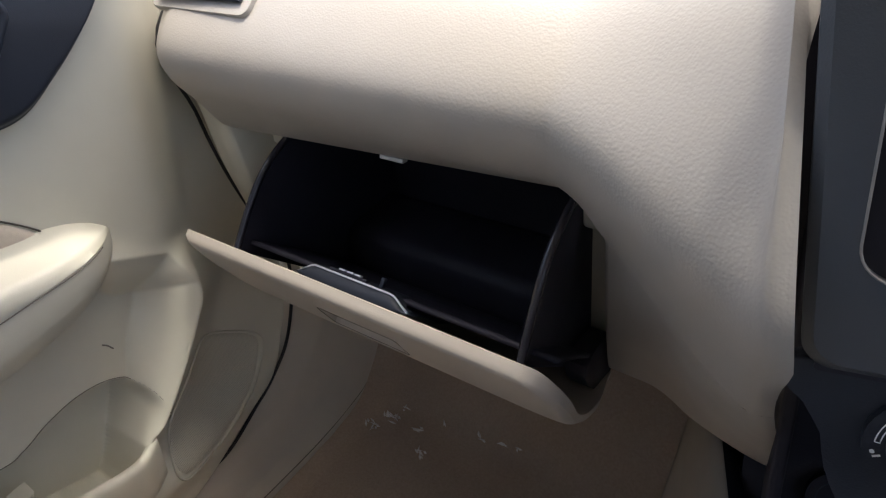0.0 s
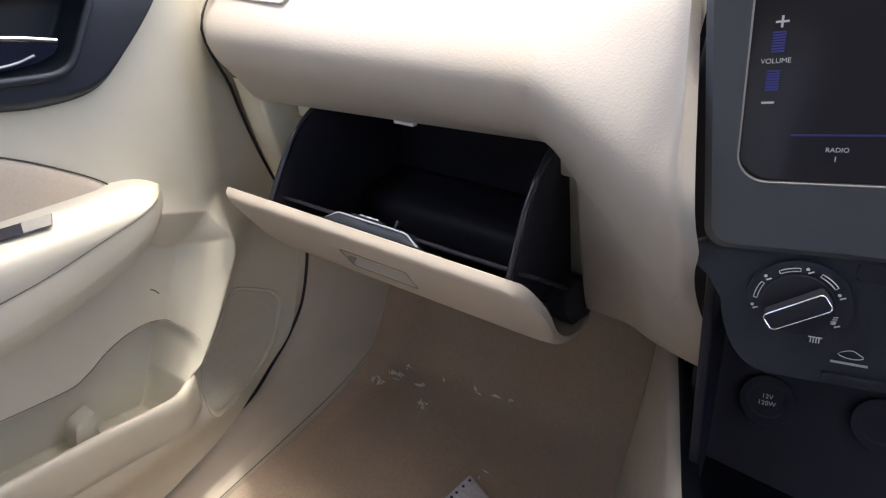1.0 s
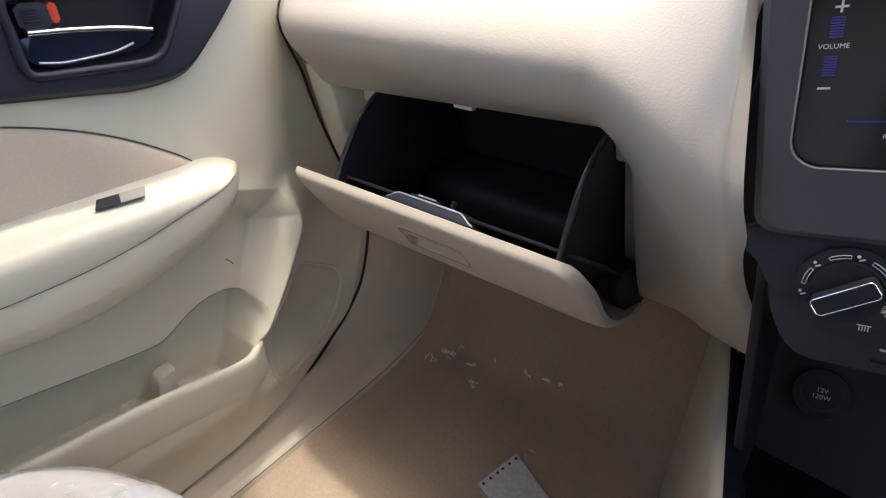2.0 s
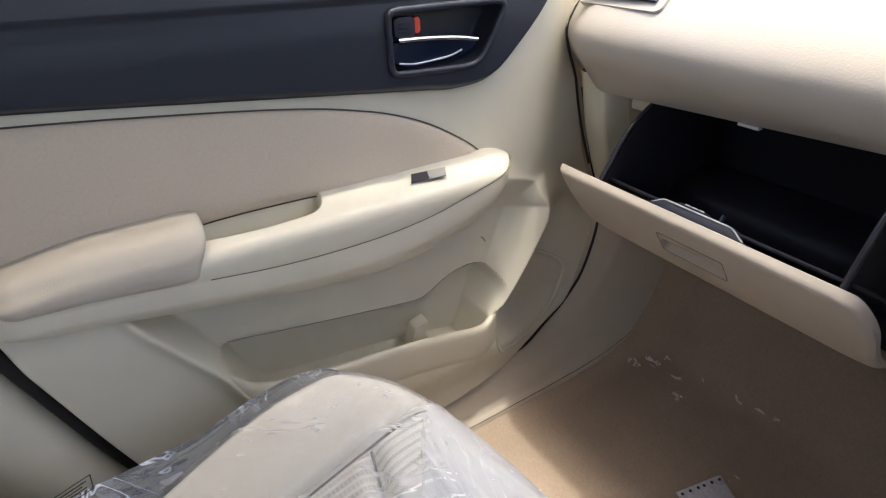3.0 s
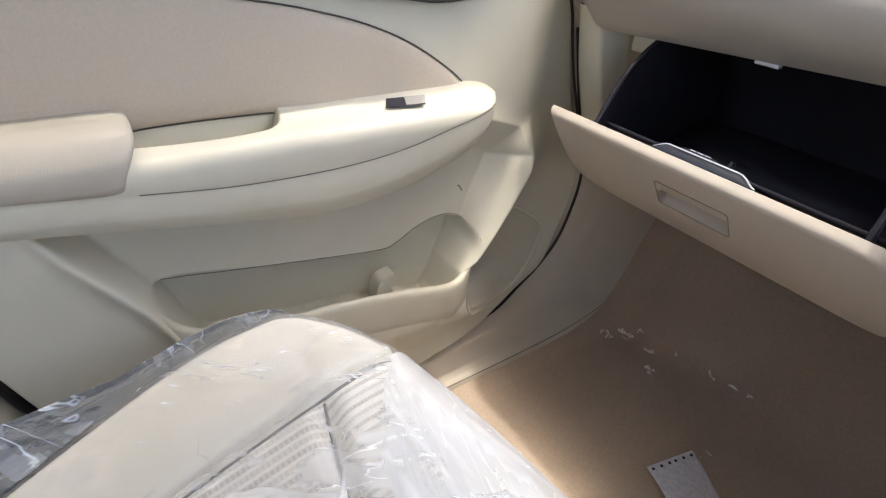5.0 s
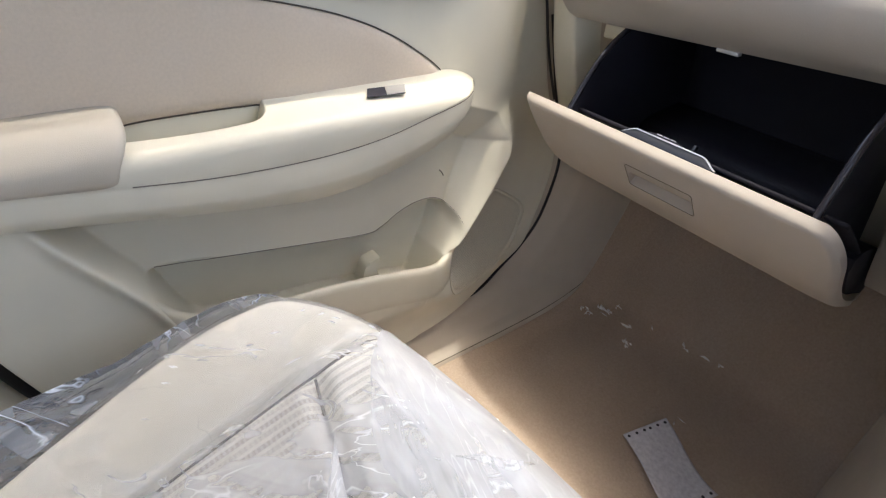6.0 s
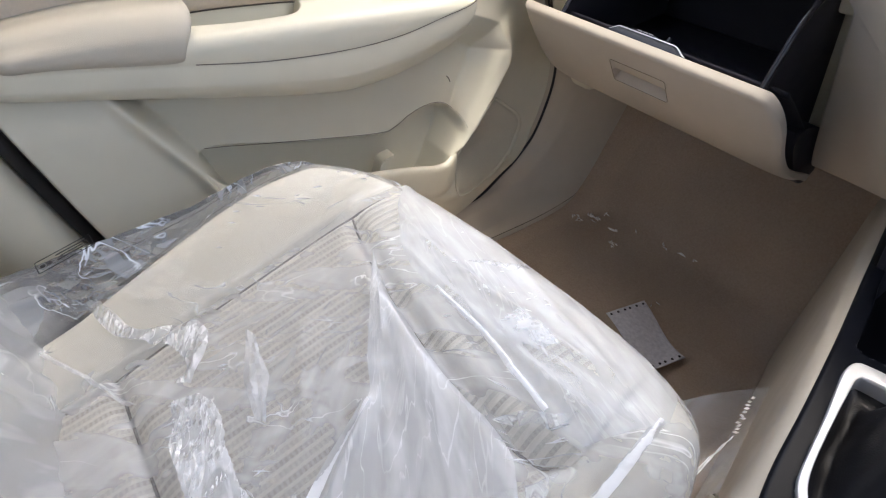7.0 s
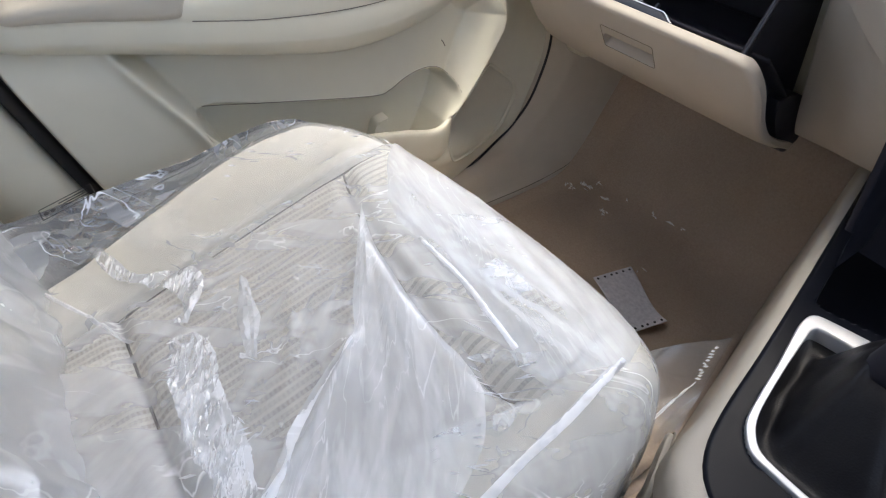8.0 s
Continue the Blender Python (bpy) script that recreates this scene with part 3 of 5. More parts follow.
low = cr([(0.184, 0.6635), (0.195, 0.6615), (0.21, 0.6605), (0.25, 0.6630), (0.272, 0.6685)], 30)
tube("lower_lip", np.stack([np.full(30, -0.659), low[:, 0], low[:, 1]], 1), 0.0013, SATIN, lev)
slab("lock_knob", rrect(0.178, 0.692, 0.2045, 0.7145, 0.004), on_door(-0.664), 0.010, DARKTRIM, door, "grey lock button", bevel=0.003)
for k in range(3):
    box("ridge", (0.002, 0.013, 0.0014), pose(-0.6535, 0.189, 0.699 + k * 0.0045), BLACK, bpy.data.objects["lock_knob"], bevel=0.0005)
slab("lock_marker", rrect(0.2045, 0.6955, 0.2125, 0.713, 0.0025), on_door(-0.662), 0.006, RED, door, "red unlocked marker", bevel=0.002)

# armrest
ZC = fn([(-0.31, 0.506), (-0.2, 0.498), (-0.1, 0.487), (0.0, 0.475), (0.106, 0.472), (0.19, 0.479), (0.277, 0.497), (0.37, 0.505)])
ZB = fn([(-0.31, 0.478), (-0.163, 0.452), (-0.039, 0.429), (0.06, 0.413), (0.113, 0.408), (0.182, 0.414), (0.26, 0.434), (0.32, 0.457), (0.37, 0.477)])


def arm_xo(y):
    return -0.612 - 0.070 * np.clip((y - 0.20) / 0.170, 0, 1.0) ** 4.5 - 0.05 * np.clip((-0.25 - y) / 0.06, 0, 1) ** 2


CUP = cr([(-0.70, -0.090), (-0.645, -0.090), (-0.637, -0.080), (-0.632, -0.02), (-0.6325, 0.030), (-0.636, 0.050), (-0.648, 0.062), (-0.67, 0.066), (-0.71, 0.067), (-0.72, 0.0)], 90, True)
ys = np.concatenate([np.linspace(-0.31, -0.095, 40), np.linspace(-0.094, 0.072, 110), np.linspace(0.075, 0.2, 24), np.linspace(0.2025, 0.3705, 80)])
tops = np.concatenate([np.linspace(0, 0.60, 20), np.linspace(0.615, 0.85, 26), (0.868, 0.88)])
rows = []
for y in ys:
    xo, xi = float(arm_xo(y)), -0.695
    tip = float(np.clip((y - 0.30) / 0.071, 0, 1)) ** 2.5
    zt = 0.532 - 0.022 * tip
    zo = 0.513 - 0.008 * tip
    zc, zb = float(ZC(y)), float(ZB(y)) + 0.012 * tip
    xt = xi + (xo - xi) * tops
    zt = zt + (zo - zt) * (tops / 0.88) ** 1.4 - 0.034 * sst(0.0, 0.011, signed(xt, np.full(len(xt), y), CUP))
    prof = list(zip(xt, zt))
    ze = max(zc + 0.002, zo - 0.016)
    prof += [(xi + (xo - xi) * 0.91, zo - 0.001), (xi + (xo - xi) * 0.955, zo - 0.004), (xi + (xo - xi) * 0.987, zo - 0.009), (xo, ze), (xo, zc + 0.0005)]
    mid = zc * 0.42 + zb * 0.58
    prof += [(xi + (xo - xi) * 0.985, zc - 0.0015), (xi + (xo - xi) * 0.99, zc - 0.004), (xi + (xo - xi) * 0.980, (zc + mid) / 2), (xi + (xo - xi) * 0.962, mid + 0.002), (xi + (xo - xi) * 0.945, mid - 0.002), (xi + (xo - xi) * 0.84, zb * 0.8 + mid * 0.2), (xi + (xo - xi) * 0.765, zb + 0.001), (xi + (xo - xi) * 0.74, zb - 0.0005), (xi + (xo - xi) * 0.70, zb + 0.0005), (xi + (xo - xi) * 0.4, zb + 0.004), (xi, zb + 0.008)]
    rows.append([(a, max(y, float(REAR(b)) + 0.003), b) for a, b in prof])
rows.insert(0, [(-0.70, -0.300, 0.50)] * len(rows[0]))
rows.append([(-0.70, 0.372, 0.492)] * len(rows[0]))
grid("armrest", np.array(rows)[:, ::-1], BEIGE, door, "pale beige armrest with pull cup", angle=75)
yc = np.linspace(-0.083, 0.34, 60)
tube("seam", np.stack([arm_xo(yc) - 0.0002, yc, ZC(yc) - 0.001], 1), 0.0006, JOINT, door, "thin joint line", sides=6)

ys = np.linspace(-0.274, -0.091, 70)
rows = []
for y in ys:
    e = (y + 0.274) / 0.183
    full = min(1.0, (1 - (2 * abs(e - 0.5)) ** 10)) ** 0.5 if 0 < e < 1 else 0.0
    back = 1 - 0.5 * float(np.clip((-0.245 - y) / 0.029, 0, 1)) ** 1.8
    z0 = float(ZC(max(y, -0.238))) + 0.001
    top = 0.546 - 0.014 * float(np.clip((-0.17 - y) / 0.10, 0, 1)) ** 1.5
    zm = (z0 + top) / 2
    xo = -0.606 - 0.045 * (1 - back)
    sect = [(-0.695, z0), (-0.64, z0 - 0.001), (xo - 0.006, z0), (xo, z0 + 0.006), (xo + 0.0015, zm - 0.002), (xo - 0.003, top - 0.020), (xo - 0.012, top - 0.007), (xo - 0.028, top), (-0.665, top + 0.001), (-0.69, top - 0.004)]
    sect = cr(sect, 26)
    cx, cz = -0.66, zm
    k = 0.80 + 0.20 * full
    lean = 0.017 * float(sst(0.75, 1.0, e))
    rows.append([(cx + (a - cx) * (0.9 + 0.1 * full), y + lean * float(sst(z0, top, b)), cz + (b - cz) * k) for a, b in sect])
rows.insert(0, [(-0.665, -0.2765, 0.522)] * 26)
rows.append([(-0.65, -0.081, 0.514)] * 26)
grid("armrest_pad", np.array(rows), PADSKIN, door, "padded beige vinyl elbow rest", angle=75)
sw = Matrix.Translation((-0.640, 0.206, 0.5228)) @ Euler((0, radians(13), radians(-7))).to_matrix().to_4x4()
swb = slab("window_switch", [(-0.009, -0.021), (0.009, -0.028), (0.009, 0.021), (-0.009, 0.028)], sw, 0.0008, BLACK, door, "black window switch recess", bevel=0.0005)
slab("rocker", [(-0.0089, 0.001), (0.0089, -0.003), (0.0089, 0.0208), (-0.0089, 0.0278)], sw @ Matrix.Translation((0, 0, 0.0004)), 0.0012, ROCKER, swb, "grey rocker", bevel=0.001)

box("shell", (0.02, 0.95, 0.78), pose(-0.755, 0.10, 0.40), RUBBER, door, "dark door shell edge", bevel=0.004)
# map pocket prong, speaker grille, seals
FIN = cr([(0.174, 0.212), (0.1765, 0.238), (0.182, 0.256), (0.191, 0.2655), (0.217, 0.2705), (0.2145, 0.264), (0.2075, 0.255), (0.2065, 0.247), (0.2125, 0.232), (0.213, 0.212)], 44, True)
FIN = np.array([0.195, 0.212]) + (FIN - np.array([0.195, 0.212])) * np.array([0.72, 0.78])
slab("pocket_divider", FIN, on_door(-0.694), 0.024, BEIGE, door, "small curved fin in the map pocket", bevel=0.004)
slit = cr([(0.3245, 0.3690), (0.3300, 0.3640), (0.3350, 0.3560)], 12)
tube("moulded_slit", np.stack([door_x(slit[:, 0], slit[:, 1]) + 0.0003, slit[:, 0], slit[:, 1]], 1), 0.0009, JOINT, door, "short moulded slit", sides=6)


def grille_material():
    m = BEIGE.copy()
    m.name = "perforated_beige_plastic"
    nt = m.node_tree
    N, L = nt.nodes, nt.links
    p = N["Principled BSDF"]
    sep = N.new("ShaderNodeSeparateXYZ")
    L.new(N.new("ShaderNodeTexCoord").outputs["Object"], sep.inputs[0])
    k = 2 * math.pi / 0.0042
    a = ratio(nt, "SINE", ratio(nt, "MULTIPLY", ratio(nt, "ADD", sep.outputs["Y"], sep.outputs["Z"]), k))
    b = ratio(nt, "SINE", ratio(nt, "MULTIPLY", ratio(nt, "SUBTRACT", sep.outputs["Y"], sep.outputs["Z"]), k))
    dots = ratio(nt, "GREATER_THAN", ratio(nt, "MULTIPLY", a, b), 0.42)
    old = p.inputs["Base Color"].links[0].from_socket
    mx = N.new("ShaderNodeMixRGB")
    mx.inputs["Color2"].default_value = (0.10, 0.085, 0.07, 1)
    L.new(ratio(nt, "MULTIPLY", dots, 0.35), mx.inputs["Fac"])
    L.new(old, mx.inputs["Color1"])
    L.new(mx.outputs["Color"], p.inputs["Base Color"])
    bp = N.new("ShaderNodeBump")
    bp.invert = True
    bp.inputs["Strength"].default_value, bp.inputs["Distance"].default_value = 0.9, 0.0015
    L.new(dots, bp.inputs["Height"])
    L.new(bp.outputs["Normal"], p.inputs["Normal"])
    return m


o = GRILLE
c = o.mean(0)
P = []
for k in range(16):
    q = c + (o - c) * (1 - k / 15) * 0.985
    P.append(np.stack([door_x(q[:, 0], q[:, 1]) + (0.0015 if k else -0.004), q[:, 0], q[:, 1]], 1))
spk = grid("speaker_grille", np.array(P), grille_material(), door, "perforated beige speaker cover", ring=True, angle=80)
tube("grille_edge", np.stack([door_x(o[:, 0] * 1.0, o[:, 1]) + 0.0016, o[:, 0], o[:, 1]], 1), 0.0014, BEIGE, spk, closed=True, sides=6)

zs = np.linspace(0.10, 0.80, 80)
tube("door_seal", np.stack([np.full(80, -0.672), REAR(zs) - 0.010, zs], 1), 0.0085, RUBBER, door, "black rubber door seal", sides=10)
bot = cr([(-0.12, 0.046), (0.10, 0.046), (0.258, 0.054), (0.349, 0.069), (0.403, 0.076), (0.466, 0.092), (0.517, 0.115), (0.552, 0.144), (0.585, 0.186), (0.607, 0.25), (0.615, 0.306), (0.606, 0.362), (0.579, 0.43), (0.537, 0.57)], 110)
tube("door_seal", np.stack([-0.690 - 0.016 * sst(0.42, 0.52, bot[:, 0]), bot[:, 0], bot[:, 1]], 1), 0.0027, RUBBER, door, "black rubber door seal", sides=10)

dl = cr([(-0.082, 0.3415), (0.05, 0.318), (0.19, 0.295), (0.222, 0.299), (0.250, 0.314), (0.283, 0.324), (0.315, 0.322), (0.343, 0.303), (0.353, 0.276), (0.349, 0.25)], 110)
tube("recess_edge", np.stack([door_x(dl[:, 0], dl[:, 1] + 0.004) + 0.0004, dl[:, 0], dl[:, 1] + 0.002], 1), 0.0005, JOINT, door, "thin edge line of the pocket recess", sides=6)

# pillar behind the door
zs = np.linspace(-0.02, 1.12, 60)
rows = []
for z in zs:
    y0 = float(REAR(min(z, 0.9))) - 0.021 - 0.15 * max(z - 0.9, 0)
    rows.append([(x, y0 + d, z) for x, d in cr([(-0.72, 0.004), (-0.675, 0.0), (-0.655, -0.008), (-0.648, -0.03), (-0.646, -0.06), (-0.655, -0.085), (-0.672, -0.105), (-0.68, -0.2), (-0.70, -0.4), (-0.71, -1.1)], 60)])
pil = grid("wall_left", np.array(rows)[:, ::-1], BEIGE, None, thick=0.004)
tagged(pil, "beige moulded centre pillar and rear side trim", "pillar trim", kind="structure")

# sill and kick panel, one moulding that sweeps up round the front of the door
n = 140
oc = cr([(-1.0, 0.050), (-0.5, 0.050), (0.0, 0.050), (0.258, 0.057), (0.349, 0.072), (0.403, 0.079), (0.467, 0.095), (0.519, 0.117), (0.554, 0.146), (0.588, 0.187), (0.610, 0.25), (0.618, 0.306), (0.609, 0.362), (0.582, 0.43), (0.539, 0.57), (0.522, 0.67)], n)
ic = cr([(-1.0, 0.004, -0.634), (-0.4, 0.004, -0.634), (0.0, 0.005, -0.634), (0.20, 0.006, -0.634), (0.36, 0.008, -0.634), (0.46, 0.010, -0.634), (0.56, 0.012, -0.636), (0.65, 0.014, -0.645), (0.715, 0.020, -0.655), (0.750, 0.065, -0.658), (0.785, 0.115, -0.660), (0.825, 0.178, -0.664), (0.87, 0.26, -0.668), (0.91, 0.46, -0.668), (0.93, 0.66, -0.668)], n)
rows = []
for (ye, ze), (yi, zi, xi) in zip(oc, ic):
    k = float(sst(0.38, 0.52, ye)) if ze < 0.33 else 1.0
    r = []
    for w in np.linspace(0, 1, 40):
        lo = np.interp(w, [0, 0.12, 0.3, 0.5, 0.75, 1], [0, 0, 0.05, 0.25, 0.75, 1])
        lo = lo * (1 - k) + w ** 1.15 * k
        xs_ = np.interp(w, [0, 0.1, 0.25, 0.45, 0.7, 0.9, 1], [-0.75, -0.715, -0.690, -0.675, -0.656, -0.643, xi])
        xk = np.interp(w, [0, 0.05, 0.12, 0.3, 0.6, 0.9, 1], [-0.75, -0.714, -0.704, -0.690, -0.678, xi - 0.006, xi])
        r.append((xs_ * (1 - k) + xk * k, ye + (yi - ye) * lo, ze + (zi - ze) * lo))
    r.append((xi + 0.004, yi, zi - 0.03))
    rows.append(r)
kick = grid("trim", np.array(rows)[:, ::-1], TANTRIM, None, thick=0.003)
tube("joint_line", np.stack([ic[:, 2] + 0.0015, ic[:, 0], ic[:, 1] + 0.002], 1)[:118], 0.0010, JOINT, kick, "dark joint to the carpet", sides=6)
tagged(kick, "tan beige plastic sill and kick panel beside the footwell", "sill trim", kind="structure")

# carpet and the toe board
prof = cr([(-1.4, 0.0), (-0.6, 0.0), (0.0, 0.0), (0.40, 0.0), (0.60, 0.002), (0.675, 0.006), (0.715, 0.022), (0.745, 0.060), (0.80, 0.15), (0.88, 0.28), (0.96, 0.40), (1.04, 0.5)], 150)
xs = np.concatenate([np.linspace(-0.70, -0.59, 24), np.linspace(-0.585, -0.12, 60), np.linspace(-0.115, -0.04, 8)])
XX = np.repeat(xs[None], 150, 0)
YY = np.repeat(prof[:, :1], len(xs), 1)
ZZ = np.repeat(prof[:, 1:], len(xs), 1) + 0.004 * lump(XX, YY, 0.12) + 0.0012 * lump(XX, YY, 0.025, 3.0) + 0.004 * sst(-0.62, -0.68, XX)
floor = grid("floor", np.stack([XX, YY, ZZ], -1), CARPET, None, thick=0.01)
tagged(floor, "brown carpet of the passenger footwell", "carpet", kind="structure")
far = grid("floor", np.array([[(x, y, -0.012) for x in np.linspace(-0.06, 0.82, 8)] for y in np.linspace(-1.45, 1.05, 8)]), CARPET, None, thick=0.01)
tagged(far, "brown carpet under the console and driver side", "carpet", kind="structure")

# clear sheet laid over the carpet, creased along the bend of the toe board
fy = np.linspace(0.05, 0.93, 220)
fx = np.linspace(-0.585, -0.075, 160)
FX, FY = np.meshgrid(fx, fy)
FZ = np.interp(FY, prof[:, 0], prof[:, 1]) + 0.009
crs = np.exp(-((FY - 0.695 - 0.10 * (FX + 0.5)) / 0.028) ** 2) * np.exp(-((FX + 0.47) / 0.15) ** 2)
FZ = FZ + 0.004 * lump(FX, FY, 0.12) + 0.0006 * lump(FX, FY, 0.05, 7.0) + crs * (0.0022 * np.abs(lump(FX, FY, 0.016, 1.0)) + 0.0016 * lump(FX, FY, 0.008, 5.0))
ff = thing("floor_film", "clear creased protective film laid on the brown carpet", "protective film")
grid("sheet", np.stack([FX, FY, FZ], -1), FLOORFILM, ff, angle=180)
# White slivers put where the creased film would glint.
rnd = random.Random(5)
bm = bmesh.new()
spots = [(-0.580, 0.640, 0.012, 8), (-0.562, 0.668, 0.014, 16), (-0.546, 0.695, 0.008, 4), (-0.508, 0.673, 0.008, 8), (-0.477, 0.634, 0.010, 8), (-0.470, 0.704, 0.005, 2), (-0.398, 0.708, 0.008, 5), (-0.358, 0.714, 0.005, 3), (-0.334, 0.716, 0.005, 3), (-0.30, 0.56, 0.02, 2)]
for sx_, sy_, spread, count in spots:
    for k in range(count):
        x, y = sx_ + rnd.uniform(-1, 1) * spread, sy_ + rnd.uniform(-1, 1) * spread * 0.6
        z = float(np.interp(y, prof[:, 0], prof[:, 1])) + 0.015
        a, l, w = rnd.uniform(-1.4, 0.6), rnd.uniform(0.004, 0.011), rnd.uniform(0.0012, 0.0026)
        d, e = Vector((math.cos(a), math.sin(a), 0)), Vector((-math.sin(a), math.cos(a), 0))
        c0_ = Vector((x, y, z))
        up_ = Vector((rnd.uniform(-0.002, 0.002), rnd.uniform(-0.002, 0.002), rnd.uniform(0.0006, 0.003)))
        q = [bm.verts.new(p) for p in (c0_ - d * l, c0_ - e * w, c0_ + up_, c0_ + d * l * 0.8, c0_ + e * w)]
        for t3 in ((0, 1, 2), (1, 3, 2), (3, 4, 2), (4, 0, 2)):
            bm.faces.new([q[i] for i in t3])
tagged(part("crease", bm, FLOORGLINT, ff, "white slivers standing in for glints on the creases", angle=5), kind="stuff")

# ---- dashboard ----
dash = thing("dashboard", "beige grained dashboard with an open glovebox recess", "dashboard")


def dash_profile(x):
    """Points (y, z) from the windscreen down to the lip over the glovebox, then to the lower edge."""
    w = float(np.clip((x + 0.235) / 0.15, 0, 1))
    w = 0.6 * w + 0.4 * w * w * (3 - 2 * w)
    l = float(sst(-0.61, -0.70, x))
    s = float(np.clip((x + 0.66) / 0.45, 0, 1))
    lip_z = 0.586 + 0.022 * s - 0.012 * float(sst(-0.24, -0.20, x))
    a = np.array([(1.05, 0.80), (0.86, 0.81), (0.64, 0.800), (0.545, 0.778), (0.487, 0.745), (0.449, 0.706), (0.430, 0.672), (0.437, 0.646), (0.458, 0.622), (0.482, lip_z + 0.005), (0.490, lip_z), (0.497, lip_z - 0.012), (0.517, 0.53), (0.555, 0.45), (0.605, 0.365), (0.64, 0.355)])
    b = np.array([(1.05, 0.83), (0.80, 0.84), (0.56, 0.825), (0.452, 0.800), (0.404, 0.755), (0.374, 0.69), (0.353, 0.632), (0.358, 0.608), (0.371, 0.585), (0.388, 0.56), (0.402, 0.54), (0.416, 0.522), (0.44, 0.492), (0.472, 0.452), (0.51, 0.405), (0.54, 0.388)])
    low = float(sst(-0.16, -0.07, x))
    p = a + (b - a) * np.array([w] * 11 + [0.85 * w + 0.15 * low, 0.65 * w + 0.35 * low, 0.4 * w + 0.6 * low, 0.15 * w + 0.85 * low, low])[:, None]
    p[:, 0] += 0.003 * max(0.0, (x + 0.080) / 0.010) ** 2
    p[:12, 0] += 0.045 * l
    return p


def edge_lean(z):
    tuck = fn([(0.40, 0.0), (0.44, 0.002), (0.486, 0.005), (0.52, 0.0104), (0.555, 0.014), (0.58, 0.0136), (0.60, 0.011), (0.66, 0.009), (0.75, 0.006), (0.85, 0.004)])(z)
    return np.where(z > 0.60, 0.30, 0.13) * np.clip(z - 0.60, -0.25, 0.25) + tuck


xs = np.concatenate([np.linspace(-0.700, -0.25, 64), np.linspace(-0.245, -0.07, 40)])
rows = []
for x in xs:
    p = dash_profile(x)
    q = cr(p[:11], 90)
    xx = x + 0.0 * q[:, 0]
    if x > -0.12:                              # the edge beside the centre stack leans
        xx = x - sst(-0.12, -0.07, x) * edge_lean(q[:, 1])
    rows.append(np.stack([xx, q[:, 0], q[:, 1]], 1))
rows = np.array(rows)
grid("skin", rows, LEATHER, dash, "beige soft-grained upper dash", angle=80)
rows = []
for x in np.linspace(-0.200, -0.07, 40):
    q = cr(dash_profile(x)[10:], 40)
    lean = float(sst(-0.12, -0.07, x))
    rows.append(np.stack([x - lean * edge_lean(q[:, 1]), q[:, 0], q[:, 1]], 1))
rows = [np.array([(-0.200, a + 0.05, b) for _, a, b in rows[0]])] + rows
grid("lower_panel", np.array(rows), LEATHER, dash, "beige grained panel beside the glovebox", angle=80)
rows = []
for x in np.linspace(0.19, 0.82, 16):
    q = cr([(1.05, 0.83), (0.75, 0.84), (0.52, 0.82), (0.43, 0.77), (0.41, 0.68), (0.44, 0.55), (0.50, 0.44), (0.62, 0.36), (1.02, 0.36)], 40)
    rows.append(np.stack([np.full(40, x), q[:, 0], q[:, 1]], 1))
grid("driver_side", np.array(rows), LEATHER, dash, "beige grained dash on the driver side", angle=80)
rows = []
for x, d in ((-0.672, 0.02), (-0.664, 0.004), (-0.655, 0.0), (-0.625, 0.0), (-0.618, 0.004), (-0.615, 0.05)):
    q = cr([(0.484, 0.612), (0.500, 0.54), (0.516, 0.49), (0.540, 0.43), (0.58, 0.36), (0.62, 0.31)], 30)
    rows.append(np.stack([np.full(30, x), q[:, 0] + d, q[:, 1]], 1))
grid("end_strip", np.array(rows), BEIGE, dash, "beige end strip beside the glovebox", angle=80)
tube("joint", np.stack([np.full(40, -0.682), *cr([(0.80, 0.80), (0.58, 0.775), (0.495, 0.71), (0.470, 0.672), (0.476, 0.64), (0.494, 0.600), (0.506, 0.555), (0.522, 0.505), (0.546, 0.445)], 40).T], 1), 0.0022, RUBBER, dash, "dark gap at the dash end", sides=6)
# corner air vent
vent = slab("vent_frame", rrect(-0.070, -0.046, 0.070, 0.046, 0.010), Matrix.Translation((-0.580, 0.4835, 0.7405)) @ Euler((radians(50), 0, radians(-2))).to_matrix().to_4x4(), 0.006, LEATHER, dash, "beige air vent surround", bevel=0.002, hole=rrect(-0.058, -0.032, 0.058, 0.032, 0.007))
for k in range(4):
    box("vane", (0.115, 0.018, 0.002), Matrix.Translation((-0.580, 0.461 + k * 0.011, 0.722 + k * 0.0142)) @ Euler((radians(15), 0, 0)).to_matrix().to_4x4(), DARKTRIM, vent, bevel=0.0005)
# recess behind the opening
for sz, at in (((0.006, 0.28, 0.20), (-0.610, 0.72, 0.515)), ((0.006, 0.28, 0.19), (-0.196, 0.72, 0.505)), ((0.42, 0.30, 0.006), (-0.41, 0.66, 0.628)), ((0.42, 0.006, 0.32), (-0.41, 0.84, 0.47))):
    box("recess_wall", sz, pose(*at), BEIGE, dash, bevel=0.001)
LEDGE = Matrix.Translation((-0.2105, 0.560, 0.515)) @ Euler((radians(22), 0, 0)).to_matrix().to_4x4()
box("recess_wall", (0.034, 0.006, 0.235), LEDGE, BEIGE, dash, bevel=0.001)
box("stop_bracket", (0.030, 0.026, 0.022), LEDGE @ Matrix.Translation((0, -0.016, 0.082)), BEIGE, dash, bevel=0.004)
box("guide_rail", (0.010, 0.014, 0.075), LEDGE @ Matrix.Translation((0.008, -0.010, 0.018)), BEIGE, dash, bevel=0.003)
